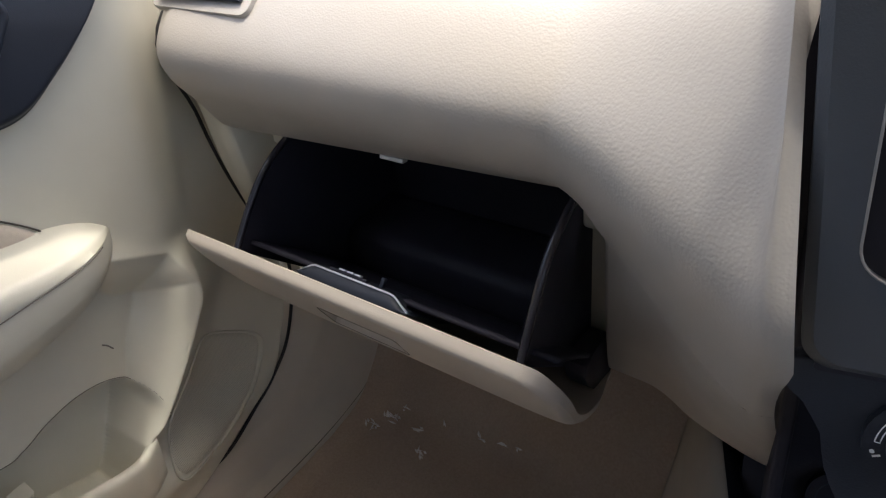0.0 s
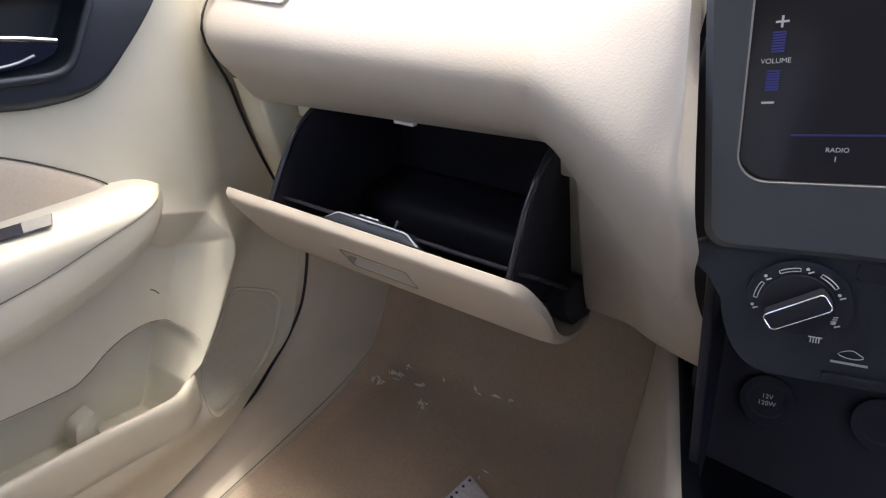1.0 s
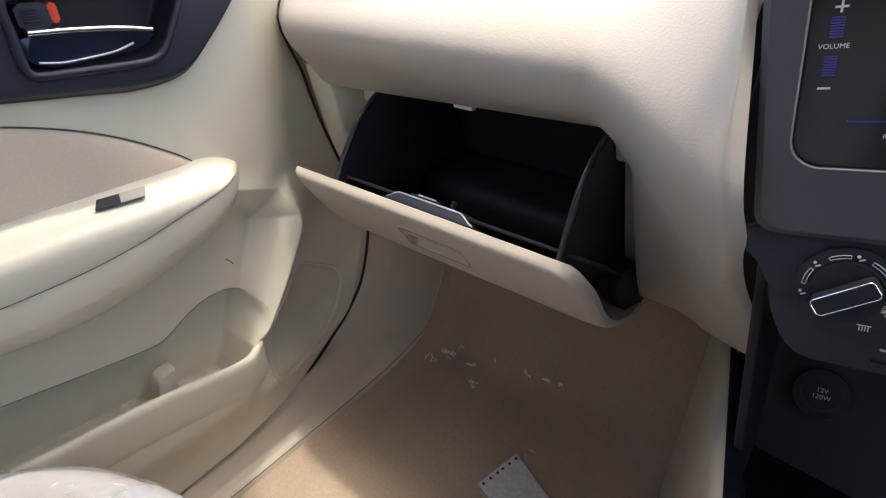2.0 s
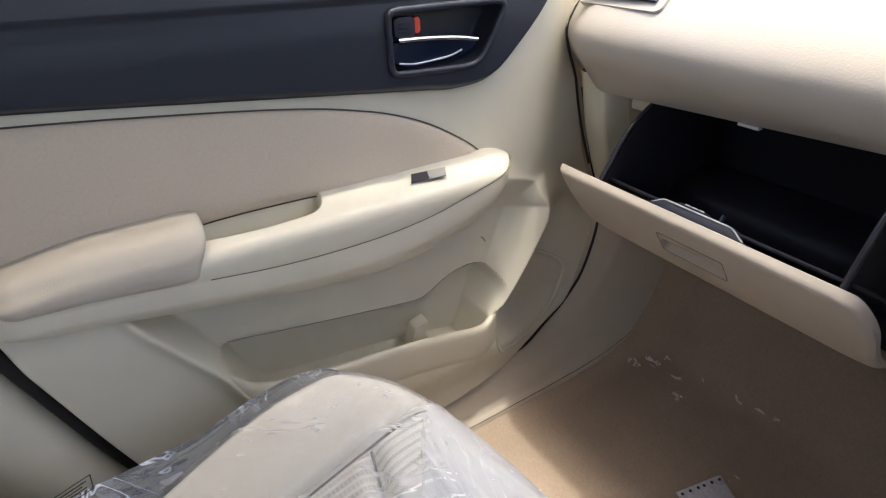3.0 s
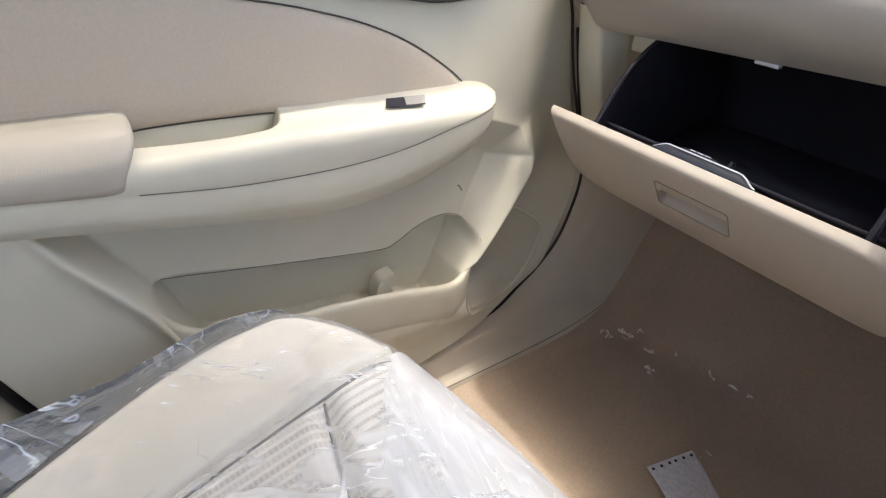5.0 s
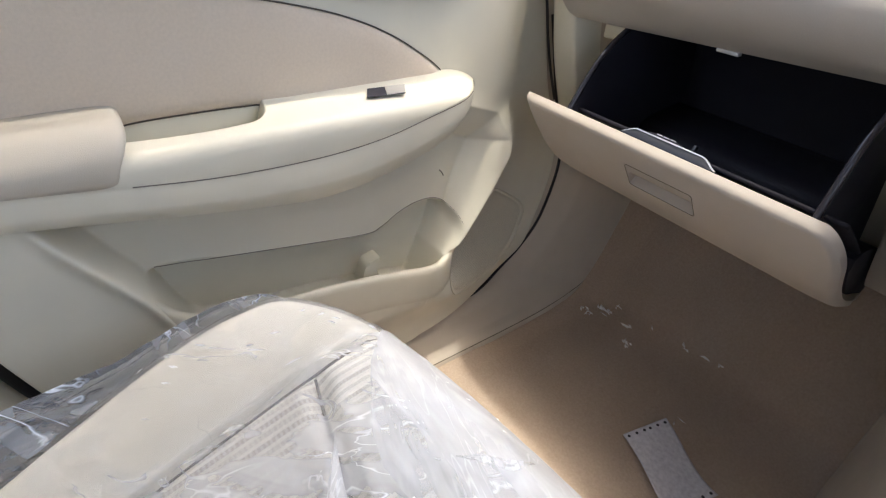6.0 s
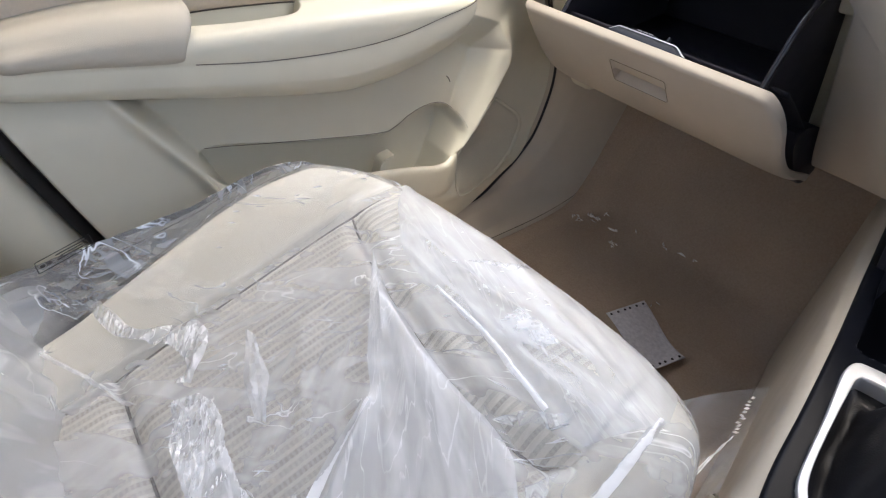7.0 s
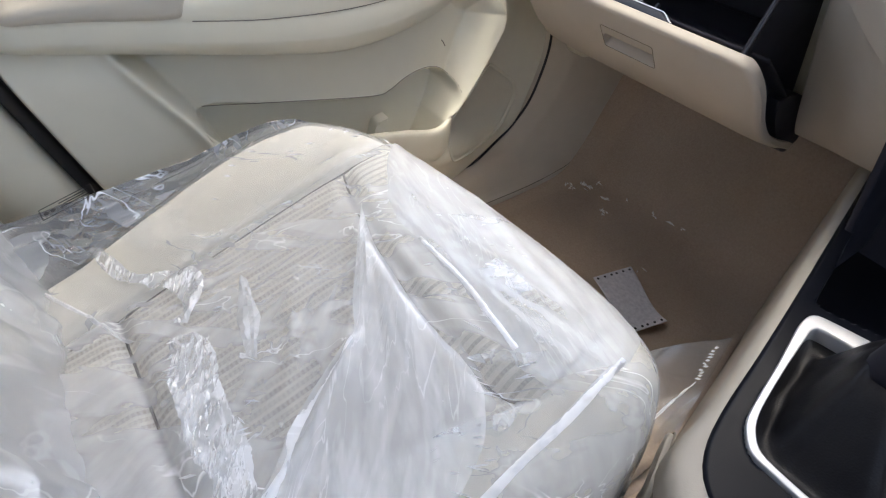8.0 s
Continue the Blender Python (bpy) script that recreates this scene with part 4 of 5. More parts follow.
for w_, x, y in ((0.040, -0.580, 0.0),):
    box("stop_bracket", (w_, 0.05, 0.024), pose(x, 0.555 + y, 0.574), BEIGE, dash, bevel=0.004)
    box("guide_rail", (w_ * 0.7, 0.02, 0.15), pose(x, 0.575 + y, 0.485, 24), BEIGE, dash, bevel=0.004)
box("striker", (0.026, 0.008, 0.004), pose(-0.398, 0.492, 0.597), SATIN, dash, "metal latch striker", bevel=0.001)

# ---- glovebox, open ----
glove = thing("glovebox", "open beige glovebox lid with an empty black bin", "glovebox")
HY, HZ = 0.625, 0.325
TY, TZ = 0.400, 0.494
LEN = math.hypot(TY - HY, TZ - HZ)
ax = np.array([0, (TY - HY) / LEN, (TZ - HZ) / LEN])          # from hinge to the free edge
nv = np.array([0, ax[2], -ax[1]])                              # into the bin (up and ahead)
LID = Matrix(((1, 0, 0, 0), (0, ax[1], nv[1], HY), (0, ax[2], nv[2], HZ), (0, 0, 0, 1)))


def lid_pt(x, s, d):
    return np.array([x, HY + ax[1] * s + nv[1] * d, HZ + ax[2] * s + nv[2] * d])


rows = []
S = np.concatenate([np.linspace(0, 0.20, 34), np.linspace(0.2015, LEN, 54)])


SWELL = fn([(-0.02, 0.004), (0.0, -0.001), (0.035, -0.010), (0.069, -0.020), (0.13, -0.034), (0.182, -0.033), (0.228, -0.021), (0.260, -0.010), (LEN, -0.001), (LEN + 0.02, 0.006)])


def bulge(s):
    return float(SWELL(s))


U = np.sign(np.linspace(-1, 1, 150)) * np.abs(np.linspace(-1, 1, 150)) ** 0.95
HAND = rrect(-0.046, 0.212, 0.046, 0.251, 0.004)


def lid_x(s):
    lx = -0.603 + 0.040 * float(sst(0.10, 0.0, s)) ** 2
    rx = -0.192 - 0.010 * float(sst(0.10, 0.0, s)) - 0.030 * (1 - math.sqrt(max(0, 1 - max(0, (s - LEN + 0.055) / 0.055) ** 2)))
    return lx, rx


rows, back = [], []
for s in S:
    lx, rx = lid_x(s)
    x = (lx + rx) / 2 + U * (rx - lx) / 2
    d = bulge(s) * (1 - 0.10 * np.abs(U) ** 14) + 0.004 * np.clip(np.abs(U) - 0.97, 0, 1) / 0.03
    hx = x + 0.392
    sd = signed(hx, np.full(150, s), HAND)
    deep = 0.0035 + 0.024 * float(sst(0.232, 0.219, s))                # a flat flap with a finger slot below it
    d = d + deep * np.clip(sd / 0.0012, 0, 1)
    edge = 0.0024 * float(sst(LEN - 0.004, LEN, s)) ** 2
    rows.append([lid_pt(a, s, b + edge) for a, b in zip(x, d)])
    back.append([lid_pt(a, s, min(0.014 - edge, bulge(s) + 0.014)) for a in x])
P = np.array(rows)
B = np.array(back)
loop = [np.concatenate([P[k], B[k][::-1]]) for k in range(len(S))]
loop.append(np.repeat(np.concatenate([(P[-1] + B[-1]) / 2, ((P[-1] + B[-1]) / 2)[::-1]])[None], 1, 0)[0])
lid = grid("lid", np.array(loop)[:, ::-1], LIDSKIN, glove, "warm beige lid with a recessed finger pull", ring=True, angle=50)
tube("pull_outline", [lid_pt(a - 0.392, b, bulge(b) - 0.0002) for a, b in HAND], 0.00035, JOINT, lid, closed=True, sides=6)

# bin: two curved side walls, back, bottom
RIML = cr([(0.411, 0.498), (0.436, 0.538), (0.459, 0.566), (0.490, 0.588), (0.535, 0.606), (0.59, 0.612)], 24)
RIMR = cr([(0.411, 0.497), (0.424, 0.533), (0.442, 0.571), (0.478, 0.600), (0.530, 0.612), (0.59, 0.614)], 24)
for name, x, RIMC in (("bin_side", -0.536, RIML), ("bin_side", -0.230, RIMR)):
    out = [tuple(p) for p in RIMC] + [(0.66, 0.58), (0.69, 0.50), (0.68, 0.40), (0.625, 0.338)]
    slab(name, out, Matrix.Translation((x, 0, 0)) @ FACE, 0.004, BLACK, glove, "black plastic side of the bin", bevel=0.001)
    tube("bin_rim", [(x + 0.002, p[0], p[1]) for p in RIMC], 0.0036, GLOSSBLACK, glove, "glossy rolled rim")
bk = cr([(0.575, 0.607), (0.625, 0.60), (0.655, 0.565), (0.665, 0.50), (0.655, 0.42), (0.63, 0.365), (0.60, 0.358)], 30)
grid("bin_back", np.array([[(x, a, b) for a, b in bk] for x in np.linspace(-0.534, -0.228, 12)]), BLACK, glove, "black plastic back of the bin", thick=0.004)
fl = cr([(0.618, 0.352), (0.585, 0.385), (0.53, 0.428), (0.47, 0.470), (0.425, 0.499)], 20)
grid("bin_front", np.array([[(x, a + 0.004, b + 0.003) for a, b in fl] for x in np.linspace(-0.534, -0.206, 14)]), BLACK, glove, "black plastic lid liner", thick=0.004)
grid("bin_step", np.array([[(x, a, b) for a, b in cr([(0.66, 0.47), (0.60, 0.462), (0.575, 0.455), (0.566, 0.44), (0.565, 0.40)], 14)] for x in np.linspace(-0.534, -0.228, 6)]), BLACK, glove, thick=0.003)
# latch housing in the middle of the lid's edge
hs = []
for k, x in enumerate(np.linspace(-0.456, -0.328, 50)):
    up = 0.0125 * float(sst(-0.456, -0.436, x) * sst(-0.328, -0.352, x))
    hs.append([lid_pt(x, s, 0.014 + d * up / 0.021) for s, d in cr([(0.276, -0.012), (0.2775, 0.004), (0.274, 0.016), (0.262, 0.021), (0.235, 0.020), (0.21, 0.014), (0.185, 0.0), (0.17, -0.012)], 26)])
hou = grid("latch_housing", np.array(hs), DARKTRIM, glove, "dark latch housing", angle=70)
tube("housing_edge", [lid_pt(x, 0.273, 0.0145 + 0.0098 * float(sst(-0.456, -0.436, x) * sst(-0.328, -0.352, x))) for x in np.linspace(-0.452, -0.331, 40)], 0.0011, SATIN, hou, sides=6)
box("latch_slot", (0.042, 0.007, 0.004), LID @ pose(-0.402, 0.267, 0.0262), BLACK, hou, "slot", bevel=0.001)
for k in range(3):
    box("latch_tooth", (0.007, 0.004, 0.004), LID @ pose(-0.411 + 0.009 * k, 0.2665, 0.0277), SATIN, hou, "metal latch", bevel=0.0008)
box("latch_pin", (0.004, 0.006, 0.010), LID @ pose(-0.369, 0.262, 0.030), DARKTRIM, hou, bevel=0.001)
# check arm and the dark stop at the lid's end
arm = cr([tuple(lid_pt(0, a, b)[1:]) for a, b in ((0.0, -0.004), (0.07, -0.006), (0.13, 0.004), (0.15, 0.022), (0.10, 0.05), (0.04, 0.055), (0.0, 0.04))], 40, True)
slab("check_arm", arm, Matrix.Translation((-0.224, 0, 0)) @ FACE, 0.020, BLACK, glove, "black check arm", bevel=0.004)

# ---- centre stack ----
su = Vector((0.985, 0.02, 0.17)).normalized()
sv = Vector((-0.16, 0.12, 0.975))
sv = (sv - su * sv.dot(su)).normalized()
sn = su.cross(sv)
STACK = Matrix(((su.x, sv.x, sn.x, -0.022), (su.y, sv.y, sn.y, 0.369), (su.z, sv.z, sn.z, 0.582), (0, 0, 0, 1)))


def at(a, b, d=0.0, turn=0.0):
    return STACK @ Matrix.Translation((a, b, d)) @ Matrix.Rotation(radians(turn), 4, "Z")


stack = thing("centre_stack", "black centre stack with infotainment screen and heater controls", "centre stack")
SCR = rrect(-0.0395, 0.0725, 0.195, 0.235, 0.016, 8)
n = len(SCR)
ang = [math.atan2(y - 0.15, x - 0.075) for x, y in SCR]
OUT = rrect(-0.069, 0.030, 0.225, 0.262, 0.012, 8)
OUT = [(x + 0.016 * max(0, 1 - (y - 0.03) / 0.16) if x < 0 else x, y) for x, y in OUT]
bez = slab("screen_surround", [(x - 0.075, y - 0.15) for x, y in OUT], at(0.075, 0.15, -0.012), 0.016, SURROUND, stack, "dark grey screen surround", bevel=0.004, hole=[(x - 0.075, y - 0.15) for x, y in SCR])
tube("surround_edge", [tuple(at(x, y, 0.004).translation) for x, y in SCR], 0.0006, ROCKER, bez, closed=True, sides=6)
scr = slab("screen", SCR, at(0, 0, -0.006), 0.004, GLOSSBLACK, stack, "glossy black touch screen, switched on low")
D = -0.0015
words("volume_word", "VOLUME", 0.0037, at(-0.0265, 0.1385, D), WHITE, scr)
box("plus_mark", (0.0062, 0.0011, 0.0006), at(-0.0255, 0.1585, D), WHITE, scr, bevel=0)
box("plus_mark", (0.0011, 0.0060, 0.0006), at(-0.0255, 0.1585, D), WHITE, scr, bevel=0)
box("minus_mark", (0.0062, 0.0011, 0.0006), at(-0.0280, 0.1165, D), WHITE, scr, bevel=0)
for k in range(8):
    for b0 in (0.1435, 0.1235):
        box("level_bar", (0.0062, 0.0009, 0.0005), at(-0.0262 - (0.0007 if b0 < 0.13 else 0), b0 + k * 0.0014, D), BLUE, scr, bevel=0)
words("radio_word", "RADIO", 0.0035, at(0.0075, 0.0905, D), WHITE, scr)
words("radio_number", "1", 0.0040, at(0.0072, 0.0855, D), WHITE, scr)
box("menu_line", (0.20, 0.0009, 0.0005), at(0.085, 0.0985, D), BLUE, scr, bevel=0)
for a, b, w, h in ((0.036, 0.150, 0.012, 0.0016), (0.036, 0.143, 0.010, 0.0045), (0.036, 0.135, 0.010, 0.003), (0.036, 0.0905, 0.014, 0.0045)):
    box("menu_bar", (w, h, 0.0005), at(a, b, D), WHITE, scr, bevel=0)
slab("lower_band", rrect(-0.048, 0.028, 0.225, 0.034, 0.002), at(0, 0, -0.01), 0.010, BLACK, stack)
# heater panel
HP = cr([(-0.044, 0.034), (0.22, 0.034), (0.222, 0.0), (0.20, -0.035), (0.10, -0.048), (0.0, -0.052), (-0.022, -0.050), (-0.036, -0.028), (-0.042, 0.0)], 80, True)
hp = slab("heater_panel", HP, at(0, 0, -0.012), 0.010, DARKTRIM, stack, "charcoal heater control panel", bevel=0.002)


def dial(a, b, turn):
    def at(p, q, d=0.0, turn=0.0):
        return STACK @ Matrix.Translation((a, b, d)) @ Matrix.Scale(0.83, 4) @ Matrix.Translation((p - a, q - b, 0)) @ Matrix.Rotation(radians(turn), 4, "Z")
    ring = disc("dial_ring", 0.0325, 0.006, at(a, b, -0.002), DARKTRIM, stack, "round heater dial", bevel=0.002)
    disc("dial_face", 0.0225, 0.009, at(a, b, -0.002), BLACK, ring, bevel=0.002)
    m = at(a, b, 0.0065, turn)
    knob = slab("pointer", rrect(-0.0205, -0.0066, 0.0205, 0.0066, 0.003), m, 0.013, BLACK, ring, "raised grip bar", bevel=0.002)
    o = rrect(-0.0202, -0.0063, 0.0202, 0.0063, 0.003)
    tube("pointer_trim", [tuple((m @ Matrix.Translation((x, y, 0.0125))).translation) for x, y in o], 0.0006, CHROME, knob, "bright outline", closed=True, sides=6)
    for k, w0 in enumerate((165, 108, 52)):
        arc = [(0.0275 * math.cos(radians(w)), 0.0275 * math.sin(radians(w))) for w in np.linspace(w0 - 16, w0 + 12, 10)]
        arc += [(0.0252 * math.cos(radians(w)), 0.0252 * math.sin(radians(w))) for w in np.linspace(w0 + 12, w0 - 16, 10)]
        tube("dial_mark", [tuple(at(a + x, b + y, 0.0042).translation) for x, y in arc], 0.0003, WHITE, ring, closed=True, sides=4)
    for w in (192, 138, 80, 22, 335):
        x, y = 0.0268 * math.cos(radians(w)), 0.0268 * math.sin(radians(w))
        disc("symbol_dot", 0.0011, 0.0006, at(a + x - 0.0015, b + y + 0.001, 0.004), WHITE, ring, bevel=0, n=10)
        box("symbol_bar", (0.0036, 0.0009, 0.0006), at(a + x + 0.0006, b + y - 0.0012, 0.0042, 25), WHITE, ring, bevel=0)
    for k in range(4):
        box("symbol_bar", (0.0045 - k * 0.0005, 0.0006, 0.0005), at(a + 0.0225, b - 0.006 - 0.0016 * k, 0.0042, 10), WHITE, ring, bevel=0)
    for k in range(4):
        box("symbol_bar", (0.0007, 0.004, 0.0005), at(a + 0.011 + 0.0017 * k, b - 0.0255, 0.0042), WHITE, ring, bevel=0)
    box("symbol_bar", (0.0085, 0.0007, 0.0005), at(a + 0.0136, b - 0.0232, 0.0042), WHITE, ring, bevel=0)
    return ring


dial(0.0, 0.0, 33)
dial(0.077, 0.012, 80)
slab("button", rrect(0.026, 0.017, 0.062, 0.029, 0.003), at(0, 0, -0.003), 0.003, BLACK, hp, bevel=0.001)
car = cr([(0.024, -0.030), (0.0275, -0.0275), (0.031, -0.0268), (0.034, -0.0285), (0.0365, -0.0305), (0.033, -0.032), (0.028, -0.0318)], 24, True)
tube("recirculation_mark", [tuple(at(x, y, -0.0014).translation) for x, y in car], 0.0003, WHITE, hp, closed=True, sides=4)
box("lever_slot", (0.018, 0.0012, 0.001), at(0.030, -0.0355, -0.0016), SATIN, hp, bevel=0)
box("lever", (0.035, 0.006, 0.006), at(0.035, -0.046, -0.002), BLACK, hp, bevel=0.001)

# lower bay with the power sockets
LOW = Matrix.Translation((0.004, 0.522, 0.390)) @ Matrix((su, sn, sv)).transposed().to_4x4() @ Matrix.Rotation(radians(90), 4, "X")
LOW = Matrix.Translation((0.004, 0.520, 0.388)) @ STACK.to_3x3().to_4x4() @ Matrix.Rotation(radians(-24), 4, "X")
slab("lower_bay", rrect(-0.068, -0.09, 0.24, 0.22, 0.01), LOW @ Matrix.Translation((0, 0, -0.02)), 0.012, BLACK, stack, "black lower bay")
for a, lab in ((0.0, True), (0.088, False)):
    m = LOW @ Matrix.Translation((a, 0, -0.008))
    so = disc("power_socket", 0.0235, 0.010, m, BLACK, stack, "round power socket", bevel=0.003, r2=0.0168)
    cap = disc("socket_cap", 0.0162, 0.008, m, BLACK, so, "push-in cap", bevel=0.002)
    disc("cap_rim", 0.0168, 0.009, m, DARKTRIM, so, bevel=0.0005, r2=0.0155)
    if lab:
        words("socket_word", "12V", 0.0060, m @ Matrix.Translation((0, 0.0034, 0.0085)), SATIN, cap)
        words("socket_word", "120W", 0.0060, m @ Matrix.Translation((0, -0.0030, 0.0085)), SATIN, cap)
# Hidden blocks added to keep light from leaking behind the screen.
box("core", (0.40, 0.46, 0.42), pose(0.065, 0.80, 0.612), BLACK, stack, "hidden block added to stop light behind the stack", bevel=0.01)
box("core", (0.30, 0.18, 0.27), pose(0.09, 0.50, 0.685), BLACK, stack, "hidden block added to stop light behind the stack", bevel=0.01)
box("stack_cheek", (0.008, 0.62, 0.36), Matrix.Translation((-0.062, 0.73, 0.50)) @ Euler((0, radians(-9), 0)).to_matrix().to_4x4(), BLACK, stack, "black side of the stack", bevel=0.002)

# ---- centre console ----
console = thing("centre_console", "beige console with black top panel and gear lever gaiter", "console")
EDGE = cr([(-0.104, 0.64), (-0.086, 0.570), (-0.046, 0.386), (-0.0065, 0.204), (0.010, 0.124), (0.024, 0.082), (0.045, 0.058), (0.085, 0.042)], 60)


def con_z(y):
    return 0.372 - 0.030 * sst(0.30, 0.05, y)


rows = []
for (x, y), (dx, dy) in zip(EDGE, np.gradient(EDGE, axis=0)):
    nn = np.array([dy, -dx]) / math.hypot(dx, dy)
    if nn[0] > 0:
        nn = -nn
    z = float(con_z(y))
    w = 0.0095 + 0.016 * float(sst(0.13, 0.05, y))
    rows.append([(x + nn[0] * o, y + nn[1] * o, zz) for o, zz in cr([(w + 0.001, -0.01), (w + 0.001, 0.10), (w, 0.24), (w, z - 0.06), (w - 0.0004, z - 0.03), (w - 0.002, z - 0.012), (w - 0.0045, z - 0.0055), (0.0, z - 0.0025), (-0.010, z - 0.003)], 44)])
grid("side_panel", np.array(rows)[:, ::-1], CONSKIN, console, "beige side panel", thick=0.003)
slab("rear_body", rrect(0.0, -0.62, 0.24, 0.075, 0.05, 8), pose(0.03, 0, 0), 0.30, CONSKIN, console, "beige rear console body", bevel=0.012)
BOSS = Matrix(((0.37, 0, -0.93, 0.010), (-0.93, 0, -0.37, 0.078), (0, 1, 0, 0.288), (0, 0, 0, 1)))
slab("side_boss", rrect(-0.038, -0.015, 0.038, 0.015, 0.0148, 8), BOSS, 0.007, CONSKIN, console, "rounded beige cap", bevel=0.003)
tube("boss_joint", [tuple((BOSS @ Matrix.Translation((x, y, 0.0015))).translation) for x, y in rrect(-0.0395, -0.0165, 0.0395, 0.0165, 0.016, 8)], 0.0012, JOINT, console, "dark joint round the cap", closed=True, sides=6)

# black top panel with cubby and gaiter openings, laid on the beige edge
RING = cr([(0.0335, 0.120), (0.046, 0.108), (0.062, 0.106), (0.100, 0.106), (0.150, 0.108), (0.165, 0.125), (0.166, 0.20), (0.160, 0.290), (0.145, 0.300), (0.10, 0.288), (0.053, 0.275), (0.013, 0.266), (0.003, 0.261), (0.0005, 0.250), (0.003, 0.234), (0.013, 0.194), (0.022, 0.153), (0.027, 0.133)], 160, True)
MOUTH = cr([(0.0395, 0.124), (0.050, 0.1145), (0.067, 0.112), (0.100, 0.112), (0.144, 0.114), (0.156, 0.130), (0.157, 0.20), (0.150, 0.265), (0.136, 0.279), (0.10, 0.269), (0.053, 0.257), (0.018, 0.251), (0.0125, 0.2475), (0.0115, 0.240), (0.013, 0.231), (0.0195, 0.194), (0.028, 0.153), (0.033, 0.136)], 160, True)


xs = np.linspace(-0.10, 0.26, 150)
ysn = np.linspace(0.04, 0.66, 240)
GX, GY = np.meshgrid(xs, ysn)
left = np.interp(GY, EDGE[::-1, 1], EDGE[::-1, 0])
GX = left + (0.26 - left) * (GX + 0.10) / 0.36
GZ = con_z(GY) + 0.001 - 0.006 * sst(0.006, 0.0, GX - left) ** 2
CUBBY = cr([(-0.050, 0.47), (-0.032, 0.401), (-0.008, 0.294), (-0.0045, 0.283), (0.006, 0.280), (0.052, 0.293), (0.13, 0.316), (0.20, 0.335), (0.22, 0.42), (0.20, 0.60), (0.05, 0.63), (-0.078, 0.60), (-0.064, 0.53)], 120, True)
GZ = GZ - 0.055 * sst(0.0, 0.005, signed(GX, GY, CUBBY)) - 0.03 * sst(0.0, 0.006, signed(GX, GY, RING))
grid("top_panel", np.stack([GX, GY, GZ], -1), TOPBLACK, console, "black console top with a cubby", thick=0.002)
c0 = RING.mean(0)
rows = []
for s, dz in cr([(-0.04, -0.003), (0.0, 0.002), (0.05, 0.0044), (0.5, 0.0048), (0.93, 0.0044), (1.0, 0.002), (1.03, -0.006), (1.05, -0.014)], 24):
    q = RING + (MOUTH - RING) * s
    rows.append(np.stack([q[:, 0], q[:, 1], con_z(q[:, 1]) + dz], 1))
grid("gaiter_frame", np.array(rows), SATIN, console, "satin silver gear surround", ring=True, angle=180)
rows = []
tipc = np.array([0.068, 0.205])
for k, s in enumerate(np.linspace(0, 1, 40)):
    q0 = MOUTH + (c0 - MOUTH) * 0.01
    w = 1 - s
    q = tipc + (q0 - tipc) * (0.16 + 0.84 * w)
    a = np.arctan2(q0[:, 1] - c0[1], q0[:, 0] - c0[0])
    fold = (0.006 * np.abs(np.sin(a * 2 + 0.6)) ** 0.7 - 0.003 + 0.0015 * np.sin(a * 7 + s * 6)) * math.sin(math.pi * s)
    rows.append(np.stack([q[:, 0], q[:, 1], con_z(q0[:, 1]) - 0.010 - 0.007 * math.sin(math.pi * min(1.0, s / 0.5)) + 0.070 * float(sst(0.28, 1.0, s)) + fold], 1))
grid("gaiter", np.array(rows), BOOT, console, "black leather gear gaiter", ring=True, angle=70)
gl = tube("gear_lever", cr([(0.066, 0.205, 0.405), (0.073, 0.203, 0.45), (0.090, 0.20, 0.52)], 10), 0.013, BLACK, console, "black gear lever", sides=16)
bm = bmesh.new()
bmesh.ops.create_uvsphere(bm, u_segments=24, v_segments=16, radius=0.024)
bm.transform(Matrix.Translation((0.094, 0.20, 0.545)) @ Matrix.Diagonal((1, 1, 1.25, 1)))
part("gear_knob", bm, BLACK, gl)

# ---- passenger seat ----
seat = thing("car_seat", "beige cloth passenger seat with checked centre panel", "car seat")
XL = fn([(-0.60, -0.376), (-0.30, -0.394), (-0.20, -0.401), (-0.10, -0.408), (0.0, -0.415), (0.05, -0.420), (0.09, -0.428), (0.14, -0.445)])
XE = fn([(-0.60, -0.425), (-0.30, -0.470), (-0.26, -0.479), (-0.15, -0.504), (-0.10, -0.513), (-0.02, -0.520), (0.03, -0.520), (0.08, -0.515), (0.16, -0.50)])       # outer edge of the bolster
RISE = fn([(-0.60, 0.010), (-0.30, 0.014), (-0.10, 0.014), (-0.02, 0.008), (0.05, 0.0), (0.16, 0.0)])
XR = fn([(-0.60, -0.115), (-0.30, -0.108), (-0.15, -0.097), (-0.077, -0.090), (-0.04, -0.079), (0.0, -0.070), (0.045, -0.078), (0.09, -0.086), (0.16, -0.09)])
SL, SR = -0.562, 0.004


SEAT_FRONT = fn([(-0.60, -0.03), (-0.562, 0.005), (-0.53, 0.048), (-0.48, 0.085), (-0.42, 0.108), (-0.35, 0.124), (-0.25, 0.138), (-0.15, 0.145), (-0.08, 0.140), (-0.035, 0.118), (-0.01, 0.080), (0.004, 0.030), (0.012, -0.02)])


def seat_front(x):
    return SEAT_FRONT(np.asarray(x, float))


FSEAM = fn([(-0.50, 0.02), (-0.42, 0.000), (-0.348, -0.016), (-0.29, -0.026), (-0.195, -0.034), (-0.15, -0.034), (-0.116, -0.032), (-0.087, -0.026), (-0.068, -0.011), (-0.05, 0.01)])


